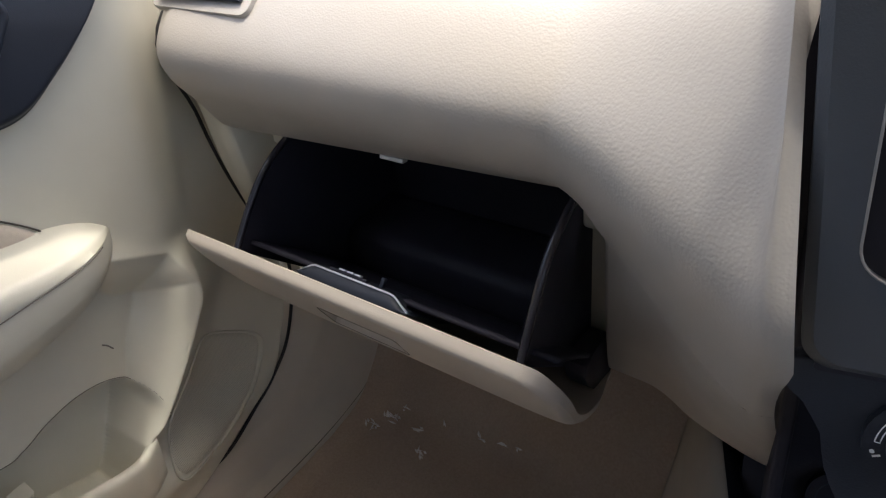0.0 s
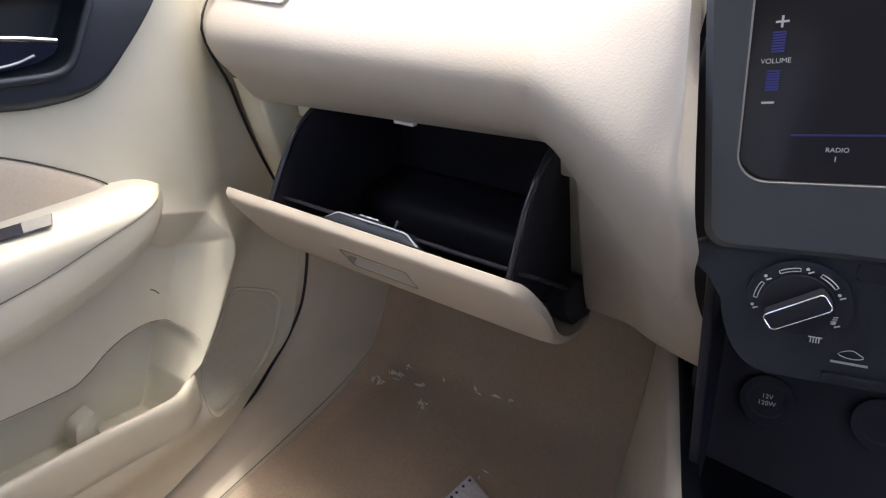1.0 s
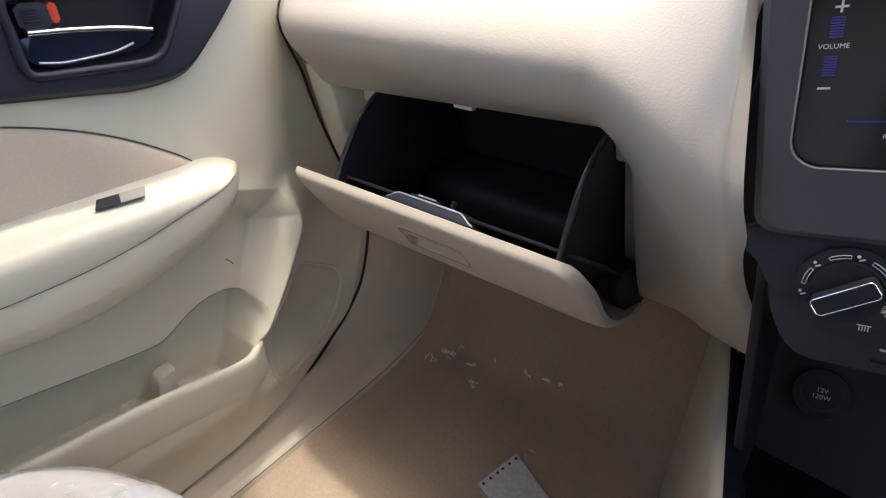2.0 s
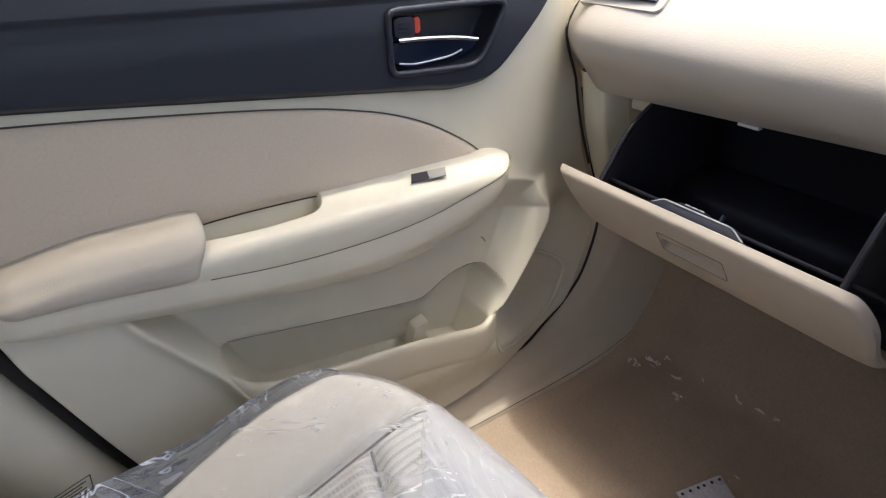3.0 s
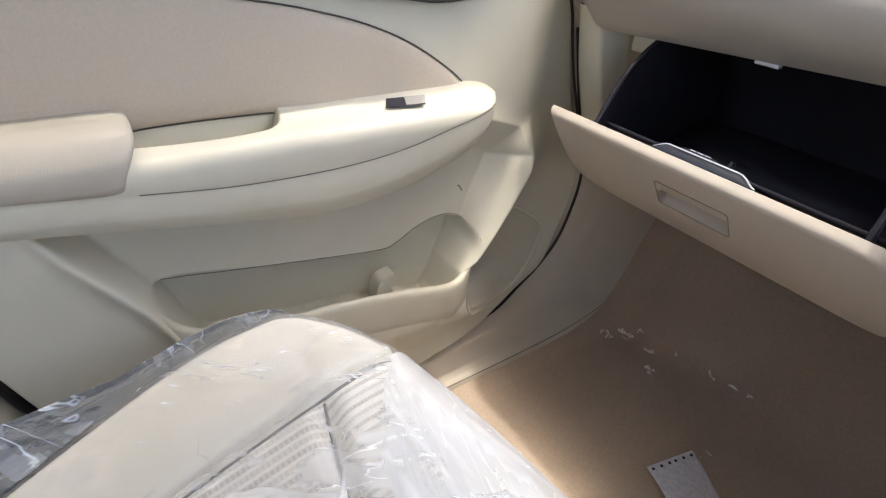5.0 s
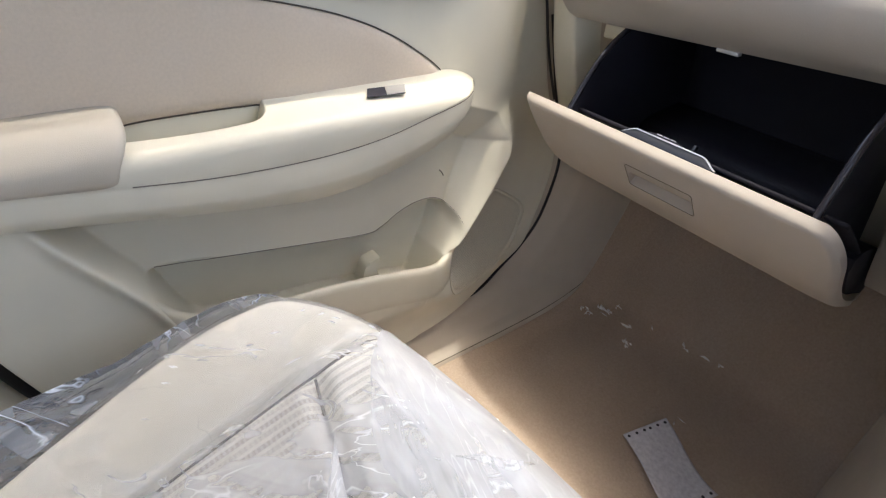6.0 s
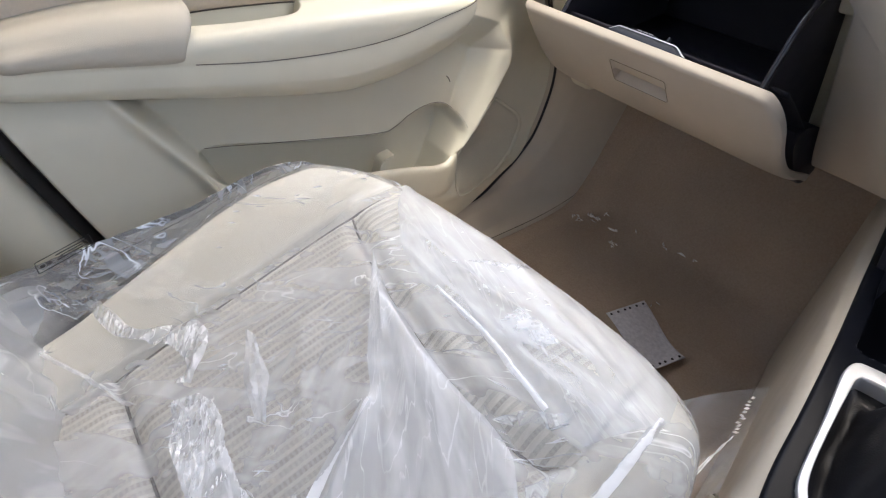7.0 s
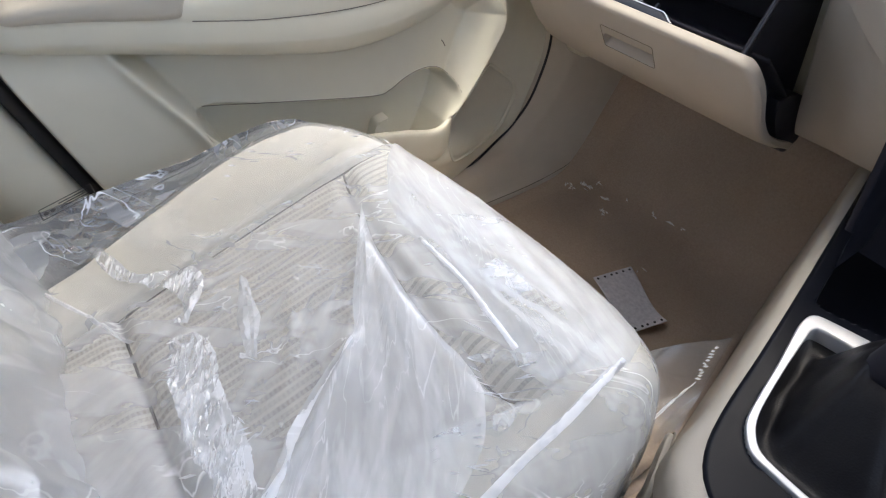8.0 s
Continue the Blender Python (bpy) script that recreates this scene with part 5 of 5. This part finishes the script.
def seat_z(X, Y):
    crown = fn([(-0.62, 0.245), (-0.45, 0.255), (-0.30, 0.284), (-0.20, 0.315), (-0.10, 0.346), (-0.03, 0.366), (0.03, 0.380), (0.08, 0.380), (0.16, 0.366)])(Y)
    bol = RISE(Y) * np.clip((XL(Y) - X) / (XL(Y) - XE(Y)), 0, 1) + 0.020 * sst(0.02, -0.16, Y) * sst(-0.03, 0.09, X - XR(Y))
    z = crown + bol
    dl, dr = np.abs(X - XL(Y)), np.abs(X - XR(Y))
    z = z - 0.009 * np.exp(-(dl / 0.006) ** 2) - 0.001 * np.exp(-(dr / 0.006) ** 2)
    z = z - 0.009 * np.exp(-((Y + 0.2615 - 0.02 * (X + 0.3)) / 0.009) ** 2) * sst(-0.40, -0.385, X) * sst(-0.10, -0.12, X)
    z = z - 0.012 * np.exp(-((Y - FSEAM(X)) / 0.010) ** 2) * sst(-0.42, -0.39, X) * sst(-0.065, -0.085, X)
    z = z - 0.008 * np.clip((XL(Y) - X) / (XL(Y) - XE(Y)), 0, 1) ** 2 * sst(-0.06, 0.04, Y)
    f = seat_front(X)
    d = np.clip((f - Y) / 0.06, 0, 1)
    z = z - 0.10 * (1 - np.sqrt(1 - (1 - d) ** 2)) ** 1.0
    for e, rad in ((X - XE(Y) + 0.024, 0.030), (SR - X, 0.05)):
        d = np.clip(e / rad, 0, 1)
        z = z - 2.0 * rad * (1 - np.sqrt(np.clip(1 - (1 - d) ** 2, 0, 1)))
    return z


def seat_patch(name, fx0, fx1, y0, y1, mat, label, nx=70, ny=130, pattern=None, edge=None):
    v = np.linspace(0, 1, ny)
    u = np.linspace(0, 1, nx)
    Yn = y0 + (1.0 - y0) * 0 + (y1 - y0) * v
    P = []
    for yn in Yn:
        a, b = float(fx0(yn)), float(fx1(yn))
        x = a + (b - a) * u
        y = np.minimum(np.full(nx, yn), seat_front(x))
        P.append(np.stack([x, y, seat_z(x, y)], 1))
    P = np.array(P)
    if edge is not None:
        k = 0 if edge == "rear" else -1
        far = np.maximum(FSEAM(P[k, :, 0]) - P[k, :, 1], -9)
        w = (1 - v) if edge == "rear" else v
        P[..., 1] += w[:, None] ** 1.0 * far[None]
        P[..., 1] = np.minimum(P[..., 1], seat_front(P[..., 0]))
        P[..., 2] = seat_z(P[..., 0], P[..., 1])
    if pattern:
        P[..., 2] += pattern(P[..., 0], P[..., 1])
    return grid(name, P, mat, seat, label, thick=0.004, angle=80)


seat_patch("side_bolster", lambda y: XE(y) - 0.0235, XL, -0.60, 0.162, SEATSKIN, "plain beige bolster")
seat_patch("side_bolster", XR, lambda y: SR, -0.60, 0.162, SEATSKIN, "plain beige bolster")
seat_patch("cushion_centre", XL, XR, -0.60, 0.002, CHECK, "grey and beige checked cloth", nx=120, edge="front")
seat_patch("cushion_front", XL, XR, 0.002, 0.162, STRIPE, "ribbed striped cloth", nx=220, ny=60, edge="rear", pattern=lambda X, Y: 0.0005 * np.sin(X * 2 * math.pi / 0.0088))
# skirt below the cushion
ring = [(x, seat_front(x)) for x in np.linspace(SL, SR, 50)] + [(SR, y) for y in np.linspace(0.03, -0.6, 30)] + [(SL, y) for y in np.linspace(-0.6, 0.03, 30)]
ring = np.array([(float(a), float(b)) for a, b in ring])
cc = ring.mean(0)
rows = []
for s, z in ((0.80, 0.05), (0.90, 0.10), (0.97, 0.17), (1.0, 0.22), (1.0, 0.262), (0.985, 0.29)):
    q = cc + (ring - cc) * s
    rows.append(np.stack([q[:, 0], q[:, 1], np.minimum(np.full(len(q), z), seat_z(q[:, 0], q[:, 1]) + (0.02 if z < 0.28 else 0.0))], 1))
grid("cushion_side", np.array(rows), GREYSKIRT, seat, "grey cloth side", ring=True, angle=80)
for x in (-0.50, -0.10):
    box("seat_rail", (0.035, 0.62, 0.05), pose(x, -0.25, 0.028), BLACK, seat, "black steel rail", bevel=0.004)
for a, b, y0, y1 in ((XL, -1, -0.55, 0.10),):
    yy = np.linspace(y0, y1, 60)
    xx = a(yy)
    ym = np.minimum(yy, seat_front(xx) - 0.004)
    tube("seat_seam", np.stack([xx, ym, seat_z(xx, ym) + 0.0006], 1), 0.0014, SEAM, seat, "stitched seam", sides=6)
for f, x0, x1 in ((lambda x: -0.2615 + 0.02 * (x + 0.3), -0.391, -0.115), (FSEAM, -0.408, -0.075)):
    xx = np.linspace(x0, x1, 40)
    tube("seat_seam", np.stack([xx, f(xx), seat_z(xx, f(xx)) + 0.0006], 1), 0.0014, SEAM, seat, "stitched seam", sides=6)
# backrest
rows = []
for s in np.linspace(0, 1, 50):
    z = 0.22 + 0.66 * s
    y = -0.40 - 0.20 * s
    w = 0.255 - 0.03 * s
    sec = cr([(-w, -0.10), (-w - 0.004, -0.03), (-w + 0.012, 0.045), (-w + 0.05, 0.062), (-w + 0.095, 0.030), (0, 0.020), (w - 0.095, 0.030), (w - 0.05, 0.062), (w - 0.012, 0.045), (w + 0.004, -0.03), (w, -0.10)], 70)
    rows.append([(-0.30 + a, y + b, z - b * 0.25) for a, b in sec])
grid("backrest", np.array(rows), PADSKIN, seat, "beige cloth backrest", thick=0.01, angle=80)

# ---- clear film over the seat ----
def crease_line(FX, FY, ax_, ay, bx, by, h, w):
    d = near(FX, FY, cr([(ax_, ay), ((ax_ + bx) / 2 + 0.008, (ay + by) / 2 - 0.004), (bx, by)], 16))
    return h * np.exp(-np.abs(d) / w)


AX, AY = -0.345, -0.008
CREASES = ((-0.52, -0.30, -0.40, -0.235, 0.004, 0.003), (-0.345, -0.012, -0.25, -0.06, 0.003, 0.005), (-0.314, -0.106, -0.156, -0.181, 0.007, 0.006), (-0.203, -0.102, -0.131, -0.209, 0.008, 0.008),
           (-0.131, -0.209, -0.10, -0.30, 0.005, 0.009), (-0.34, -0.02, -0.18, -0.12, 0.003, 0.005), (-0.33, 0.01, -0.08, 0.02, 0.003, 0.004), (-0.40, 0.03, -0.13, 0.05, 0.003, 0.004), (-0.30, 0.10, -0.10, 0.06, 0.002, 0.004))


def film_z(FX, FY):
    """Height of the draped sheet: it follows the cushion, bridges its seams and radiates pleats from one corner."""
    sx = np.clip(FX, XE(FY) - 0.014, SR - 0.004)
    front = seat_front(sx)
    base = seat_z(sx, np.minimum(FY, front - 0.002))
    drop = np.maximum(FY - front, 0) * 0.8 + np.maximum(XE(FY) - 0.012 - FX, 0) * 0.2 + np.maximum(FX - SR + 0.004, 0) * 3.0
    z = base + 0.005 - drop
    z = z + 0.006 * np.exp(-((FX - XL(FY)) / 0.012) ** 2) + 0.009 * np.exp(-((FY - FSEAM(FX)) / 0.02) ** 2) * sst(-0.45, -0.40, FX) * sst(-0.10, -0.14, FX)
    ang = np.arctan2(FY - AY, FX - AX) + 0.06 * lump(FX, FY, 0.15, 11.0)
    far = sst(0.05, 0.24, np.hypot(FX - AX, FY - AY)) * sst(0.08, 0.04, FY) * sst(-0.02, 0.03, FX - XL(FY))
    z = z + far * (0.0012 * np.abs(np.sin(ang * 13.0)) + 0.0008 * np.abs(np.sin(ang * 37.0 + 1.0)))
    for q in CREASES:
        z = z + crease_line(FX, FY, *q)
    return z + 0.0007 * np.abs(lump(FX * 1.5 + FY, FY, 0.045, 2.0)) + 0.0004 * lump(FX, FY * 1.5, 0.014, 4.0)


sf = thing("seat_film", "crumpled clear plastic film covering the seat cushion", "plastic film")


def film_strip(name, f0, f1, nx, mat, label):
    """The part of the draped sheet between two lines that run from rear to front."""
    yv = np.linspace(-0.44, 0.175, 230)
    u = np.linspace(0, 1, nx)
    FX = np.array([f0(y) + (f1(y) - f0(y)) * u for y in yv])
    FY = np.repeat(yv[:, None], nx, 1)
    front = seat_front(np.clip(FX, SL + 0.004, SR - 0.004))
    FYc = np.minimum(FY, front + 0.004 + 0.10 * np.maximum(FY - front, 0))
    return grid(name, np.stack([FX, FYc, film_z(FX, FY)], -1), mat, sf, label, angle=180)


film_strip("taut_sheet", lambda y: float(XE(y)) - 0.010, lambda y: float(XL(y)), 60, TAUTFILM, "clear film stretched over the bolster")
film_strip("loose_sheet", lambda y: float(XL(y)), lambda y: 0.016, 170, FILM, "loose clear film over the seat centre")
# the sheet stretches level from the bolster to a straight fold beside the door, and hangs down from it
rows = []
for y in np.linspace(-0.44, 0.075, 150):
    k = float(sst(0.035, -0.06, y))
    xa = float(XE(y)) - 0.009
    za = float(film_z(np.array([xa]), np.array([y]))[0])
    xb = min(-0.506 + 0.106 * y, xa - 0.001 - 0.006 * k)
    zb = za + (0.390 + 0.169 * y - za) * k
    r = []
    for u in np.linspace(0, 1, 30):
        sag = -0.010 * k * math.sin(math.pi * u) * (1 - 0.5 * u) + 0.006 * k * math.exp(-((u - 0.62) / 0.05) ** 2)
        r.append((xa + (xb - xa) * u, y, za + (zb - za) * u + sag + k * 0.0035 * abs(noise.noise((y * 16, u * 2.0, 3.1))) + k * 0.0026 * abs(noise.noise((y * 46 + u * 9, u * 7, 7.7)))))
    for u in np.linspace(0.1, 1, 12):
        r.append((xb - 0.004 * math.sin(u * 3.1) - 0.010 * k * u, y, zb - (0.03 + 0.06 * k) * u + 0.002 * noise.noise((y * 30, u * 4, 1.3))))
    rows.append(r)
grid("side_sheet", np.array(rows)[:, ::-1], SIDEFILM, sf, "loose film beside the seat, tinted for the sky it reflects", angle=180)
rnd = random.Random(17)


def fold(name, ea, eb, mat, label, n=40, m=14, rough=0.0008, lift=0.002, ragged=0.0, angle=180, parent=None):
    """A doubled or crumpled strip of film between two edge lines, lying on the sheet; its white stands in for reflected
    light.
    """
    A, B = cr(ea, n), cr(eb, n)
    rows = []
    coarse = [[rnd.uniform(-ragged, ragged) for _ in range(n // 4 + 2)] for _ in range(2)]
    for i in range(n):
        va, vb = (float(np.interp(i / 4, range(len(c)), c)) + 0.25 * rnd.uniform(-ragged, ragged) for c in coarse)
        r = []
        for j in range(m):
            t = j / (m - 1)
            t = t + va * (1 - t) ** 5 + vb * t ** 5
            x, y = A[i] + (B[i] - A[i]) * t
            if 0 < j < m - 1 and 0 < i < n - 1:
                x, y = x + rnd.uniform(-1, 1) * rough, y + rnd.uniform(-1, 1) * rough
            r.append((x, y, lift * min(1.0, 0.3 + 4.5 * min(t, 1 - t, 0.17)) + rnd.uniform(-1, 1) * rough))
        rows.append(r)
    P = np.array(rows)
    P[..., 2] += film_z(P[..., 0], P[..., 1])
    return grid(name, P, mat, sf if parent is None else parent, label, angle=angle)


# Pale veils laid where the loose film mirrors the sky.
fold("hazy_fold", [(-0.345, -0.014), (-0.285, -0.052), (-0.240, -0.080), (-0.203, -0.102), (-0.175, -0.157), (-0.131, -0.209), (-0.100, -0.27), (-0.08, -0.33)],
     [(-0.337, -0.018), (-0.29, -0.031), (-0.249, -0.036), (-0.195, -0.041), (-0.151, -0.041), (-0.105, -0.040), (-0.060, -0.075), (-0.02, -0.16)], HAZEFILM, "hazy bluish-white fold of film", n=110, m=60, rough=0.0, ragged=0.006)
fold("hazy_fold", [(-0.385, 0.040), (-0.319, 0.006), (-0.261, 0.001), (-0.197, 0.002), (-0.151, -0.002), (-0.109, -0.006), (-0.072, 0.000)],
     [(-0.430, 0.082), (-0.35, 0.112), (-0.25, 0.126), (-0.17, 0.131), (-0.11, 0.124), (-0.066, 0.100), (-0.048, 0.06)], FRONTFILM, "hazy bluish-white fold of film", n=90, m=40, rough=0.0, ragged=0.012)
fold("crumpled_fold", [(-0.322, -0.229), (-0.285, -0.240), (-0.255, -0.243), (-0.216, -0.245), (-0.171, -0.237), (-0.140, -0.245)],
     [(-0.312, -0.205), (-0.285, -0.196), (-0.255, -0.203), (-0.231, -0.204), (-0.174, -0.206), (-0.128, -0.212)], PATCHFILM, "crumpled white patch of film", n=60, m=16, rough=0.0004, ragged=0.08)
fold("crumpled_fold", [(-0.516, -0.269), (-0.468, -0.264), (-0.421, -0.247), (-0.385, -0.213), (-0.346, -0.206), (-0.340, -0.224)],
     [(-0.512, -0.262), (-0.462, -0.248), (-0.421, -0.230), (-0.392, -0.186), (-0.360, -0.184), (-0.330, -0.210)], PATCHFILM, "crumpled white patch of film", n=44, m=8, rough=0.0004, ragged=0.12)
fold("crumpled_fold", [(-0.466, -0.322), (-0.41, -0.290), (-0.355, -0.262)], [(-0.463, -0.317), (-0.405, -0.283), (-0.347, -0.254)], HAZEFILM, "crumpled white patch of film", n=24, m=4, rough=0.0007, ragged=0.1, angle=8)
# The ridges below are white strips drawn as highlights.
fold("crumpled_fold", [(-0.207, -0.102), (-0.179, -0.158), (-0.135, -0.211), (-0.104, -0.27)], [(-0.201, -0.100), (-0.170, -0.154), (-0.124, -0.206), (-0.092, -0.266)], GLINTFILM, "bright ridge of film", n=40, m=5, rough=0.0004, ragged=0.05)
fold("crumpled_fold", [(-0.195, 0.030), (-0.175, 0.026), (-0.150, 0.036)], [(-0.192, 0.044), (-0.170, 0.052), (-0.145, 0.046)], GLINTFILM, "crumpled white patch of film", n=14, m=7, rough=0.0006, ragged=0.3, angle=8)
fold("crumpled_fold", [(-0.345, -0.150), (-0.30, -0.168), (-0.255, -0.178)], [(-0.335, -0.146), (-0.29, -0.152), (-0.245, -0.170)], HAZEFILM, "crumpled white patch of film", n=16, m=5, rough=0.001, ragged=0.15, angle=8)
fold("crumpled_fold", [(-0.261, 0.002), (-0.197, 0.003), (-0.151, -0.001), (-0.109, -0.005)], [(-0.261, 0.006), (-0.197, 0.008), (-0.151, 0.005), (-0.109, 0.001)], GLINTFILM, "bright ridge of film", n=40, m=4, rough=0.0004, ragged=0.1)
fold("crumpled_fold", [(-0.056, 0.058), (-0.048, 0.0), (-0.040, -0.07), (-0.030, -0.14)], [(-0.050, 0.060), (-0.040, 0.0), (-0.033, -0.07), (-0.022, -0.14)], GLINTFILM, "bright ridge of film", n=40, m=5, rough=0.0004, ragged=0.08)
# Faint white wisps drawn for soft glints on the film.
WISPFILM = film_material("faint_wisp_film", (0.95, 0.96, 0.97), 0.06, 0.38, 0.25, 50.0, 0.12, 0.3, 0.25, 20, (0.6, 1.5))
for x, y, l, w, a in ((-0.08, -0.06, 0.035, 0.012, 0.0), (-0.11, -0.01, 0.03, 0.010, 0.7), (-0.25, 0.07, 0.03, 0.010, 0.6)):
    a = 1.25 - 0.5 * a
    c, d, e = np.array([x, y]), np.array([math.cos(a), math.sin(a)]), np.array([-math.sin(a), math.cos(a)])
    fold("wisp", [tuple(c - d * l), tuple(c - d * 0.3 * l - e * w * 0.5), tuple(c + d * 0.4 * l - e * w), tuple(c + d * l)], [tuple(c - d * l * 0.98 + e * 0.001), tuple(c - d * 0.2 * l + e * w * 0.4), tuple(c + d * 0.5 * l + e * w * 0.1), tuple(c + d * l + e * 0.002)], WISPFILM, "", n=18, m=7, rough=0.0006, lift=0.0025, ragged=0.2, angle=12)
# small white slivers painted in for glints on the creases
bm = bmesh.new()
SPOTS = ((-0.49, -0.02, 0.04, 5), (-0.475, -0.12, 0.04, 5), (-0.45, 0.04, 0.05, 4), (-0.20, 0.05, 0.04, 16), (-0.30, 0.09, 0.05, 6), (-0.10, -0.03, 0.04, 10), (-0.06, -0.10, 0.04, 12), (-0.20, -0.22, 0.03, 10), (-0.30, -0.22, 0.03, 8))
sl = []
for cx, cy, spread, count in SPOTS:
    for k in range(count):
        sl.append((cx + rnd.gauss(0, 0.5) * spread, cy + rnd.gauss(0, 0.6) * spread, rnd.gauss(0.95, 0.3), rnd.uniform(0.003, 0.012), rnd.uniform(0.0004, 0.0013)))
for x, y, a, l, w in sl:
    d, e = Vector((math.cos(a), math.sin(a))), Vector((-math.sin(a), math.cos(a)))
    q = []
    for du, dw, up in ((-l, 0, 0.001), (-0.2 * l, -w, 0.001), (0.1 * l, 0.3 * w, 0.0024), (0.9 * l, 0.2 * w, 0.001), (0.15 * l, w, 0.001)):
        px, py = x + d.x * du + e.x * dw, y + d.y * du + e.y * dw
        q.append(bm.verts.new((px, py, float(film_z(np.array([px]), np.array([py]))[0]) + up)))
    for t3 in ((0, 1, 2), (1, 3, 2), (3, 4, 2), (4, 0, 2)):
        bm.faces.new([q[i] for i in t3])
tagged(part("crease", bm, GLINTFILM, sf, "white slivers standing in for glints on the creases", angle=5), kind="stuff")
# film bagged round the backrest
rows = []
for s in np.linspace(0, 1, 70):
    z = 0.24 + 0.62 * s
    y = -0.366 - 0.17 * s + 0.03 * math.exp(-s * 6)
    w = 0.285 - 0.03 * s
    sec = cr([(-w, -0.16), (-w - 0.006, -0.05), (-w + 0.008, 0.04), (-w + 0.05, 0.058), (0, 0.052), (w - 0.05, 0.058), (w, 0.03), (w, -0.12)], 90)
    rows.append([(-0.30 + a, y + b - 0.01, z - b * 0.25) for a, b in sec])
P = np.array(rows)
P[..., 1] += 0.016 * np.abs(lump(P[..., 0] * 2.5, P[..., 2] * 0.7, 0.10, 1.0)) + 0.003 * np.abs(lump(P[..., 0] * 2, P[..., 2], 0.05, 6.0)) + 0.0006 * lump(P[..., 0], P[..., 2], 0.014, 9.0)
P[..., 0] += 0.006 * lump(P[..., 1] * 2, P[..., 2], 0.08, 8.0)
bf = thing("backrest_film", "loose milky plastic bag over the backrest", "plastic film")
mid = np.zeros(P.shape[:2], bool)
mid[:, 22:68] = True
grid("front_sheet", P, MILKFILM, bf, angle=180, keep=mid)
grid("side_sheet", P, MILKFILM, bf, angle=180, keep=~mid)
# printed warning box on the film
lab = thing("film_label", "small printed warning box on the clear film", "label")
mL = Matrix.Translation((-0.5335, -0.268, 0.347)) @ Euler((radians(6), radians(-14), radians(94))).to_matrix().to_4x4() @ Matrix.Scale(0.62, 4)
o = rrect(-0.045, -0.014, 0.045, 0.014, 0.001)
tube("box_line", [tuple((mL @ Matrix.Translation((x, y, 0))).translation) for x, y in o], 0.0005, RUBBER, lab, closed=True, sides=4)
for k in range(3):
    box("print_bar", (0.050 - 0.012 * (k % 2), 0.0022, 0.0004), mL @ Matrix.Translation((0.012, 0.007 - 0.006 * k, 0)), RUBBER, lab, bevel=0)
for k in range(2):
    disc("print_dot", 0.0042, 0.0004, mL @ Matrix.Translation((-0.036 + 0.011 * k, -0.002, 0)), RUBBER, lab, bevel=0, n=16)
# loose flap of film between seat and console
flap = thing("film_flap", "loose clear flap of film between seat and console", "plastic film")
ea = cr([(-0.095, 0.150, 0.276), (-0.070, 0.115, 0.280), (-0.035, 0.060, 0.280), (0.0, -0.01, 0.27)], 50)
eb = cr([(-0.033, 0.221, 0.330), (-0.019, 0.172, 0.303), (-0.004, 0.114, 0.298), (0.012, 0.062, 0.285)], 50)
rows = [[A + (B - A) * t + np.array([0, 0, 0.005 * math.sin(3 * t + 5 * i / 50) * math.sin(math.pi * t)]) for t in np.linspace(0, 1, 30)] for i, (A, B) in enumerate(zip(ea, eb))]
grid("sheet", np.array(rows), FLAPFILM, flap, "clear bluish film", angle=180)
# White streak and slivers stand in for the glint along the flap.
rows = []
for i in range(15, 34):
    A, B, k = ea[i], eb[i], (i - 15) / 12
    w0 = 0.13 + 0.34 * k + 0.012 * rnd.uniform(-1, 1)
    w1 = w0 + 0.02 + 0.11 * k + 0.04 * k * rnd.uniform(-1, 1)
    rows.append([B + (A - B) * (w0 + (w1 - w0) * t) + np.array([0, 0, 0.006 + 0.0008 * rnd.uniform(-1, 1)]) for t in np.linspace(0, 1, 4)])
grid("glint_streak", np.array(rows), GLINTFILM, flap, "white streak painted as the flap glint", angle=8)
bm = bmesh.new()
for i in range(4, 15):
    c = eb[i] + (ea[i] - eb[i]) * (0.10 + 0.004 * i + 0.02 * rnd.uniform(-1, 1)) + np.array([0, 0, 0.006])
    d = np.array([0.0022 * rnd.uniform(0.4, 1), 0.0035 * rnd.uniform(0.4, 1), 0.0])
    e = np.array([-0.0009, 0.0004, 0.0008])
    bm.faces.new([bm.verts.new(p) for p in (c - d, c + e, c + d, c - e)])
tagged(part("crease", bm, GLINTFILM, flap, "white slivers standing in for glints on the creases", angle=5), kind="stuff")

# ---- slip of paper on the floor ----
pa, pb, pc = np.array([-0.341, 0.462]), np.array([-0.321, 0.545]), np.array([-0.195, 0.498])
pd = pa + pc - pb
slip = thing("paper_slip", "grey printed slip of paper with punched edge holes on the carpet", "paper")
rows = []
for v in np.linspace(0, 1, 40):
    r = []
    for u in np.linspace(0, 1, 24):
        q = pa + (pb - pa) * u + (pd - pa) * v
        r.append((q[0], q[1], 0.016 + 0.006 * math.sin(v * 5.2 + u) + 0.004 * (abs(2 * v - 1) ** 3)))
    rows.append(r)
P = np.array(rows)
grid("sheet", P[:, ::-1], PAPER, slip, "grey paper", thick=0.0004)
for v in (0.045, 0.955):
    for k in range(6):
        u = 0.08 + 0.168 * k
        i, j = int(round(v * 39)), int(round(u * 23))
        disc("punched_hole", 0.0024, 0.0006, Matrix.Translation(P[i, j] + np.array([0, 0, 0.0006])), BLACK, slip, bevel=0, n=12)
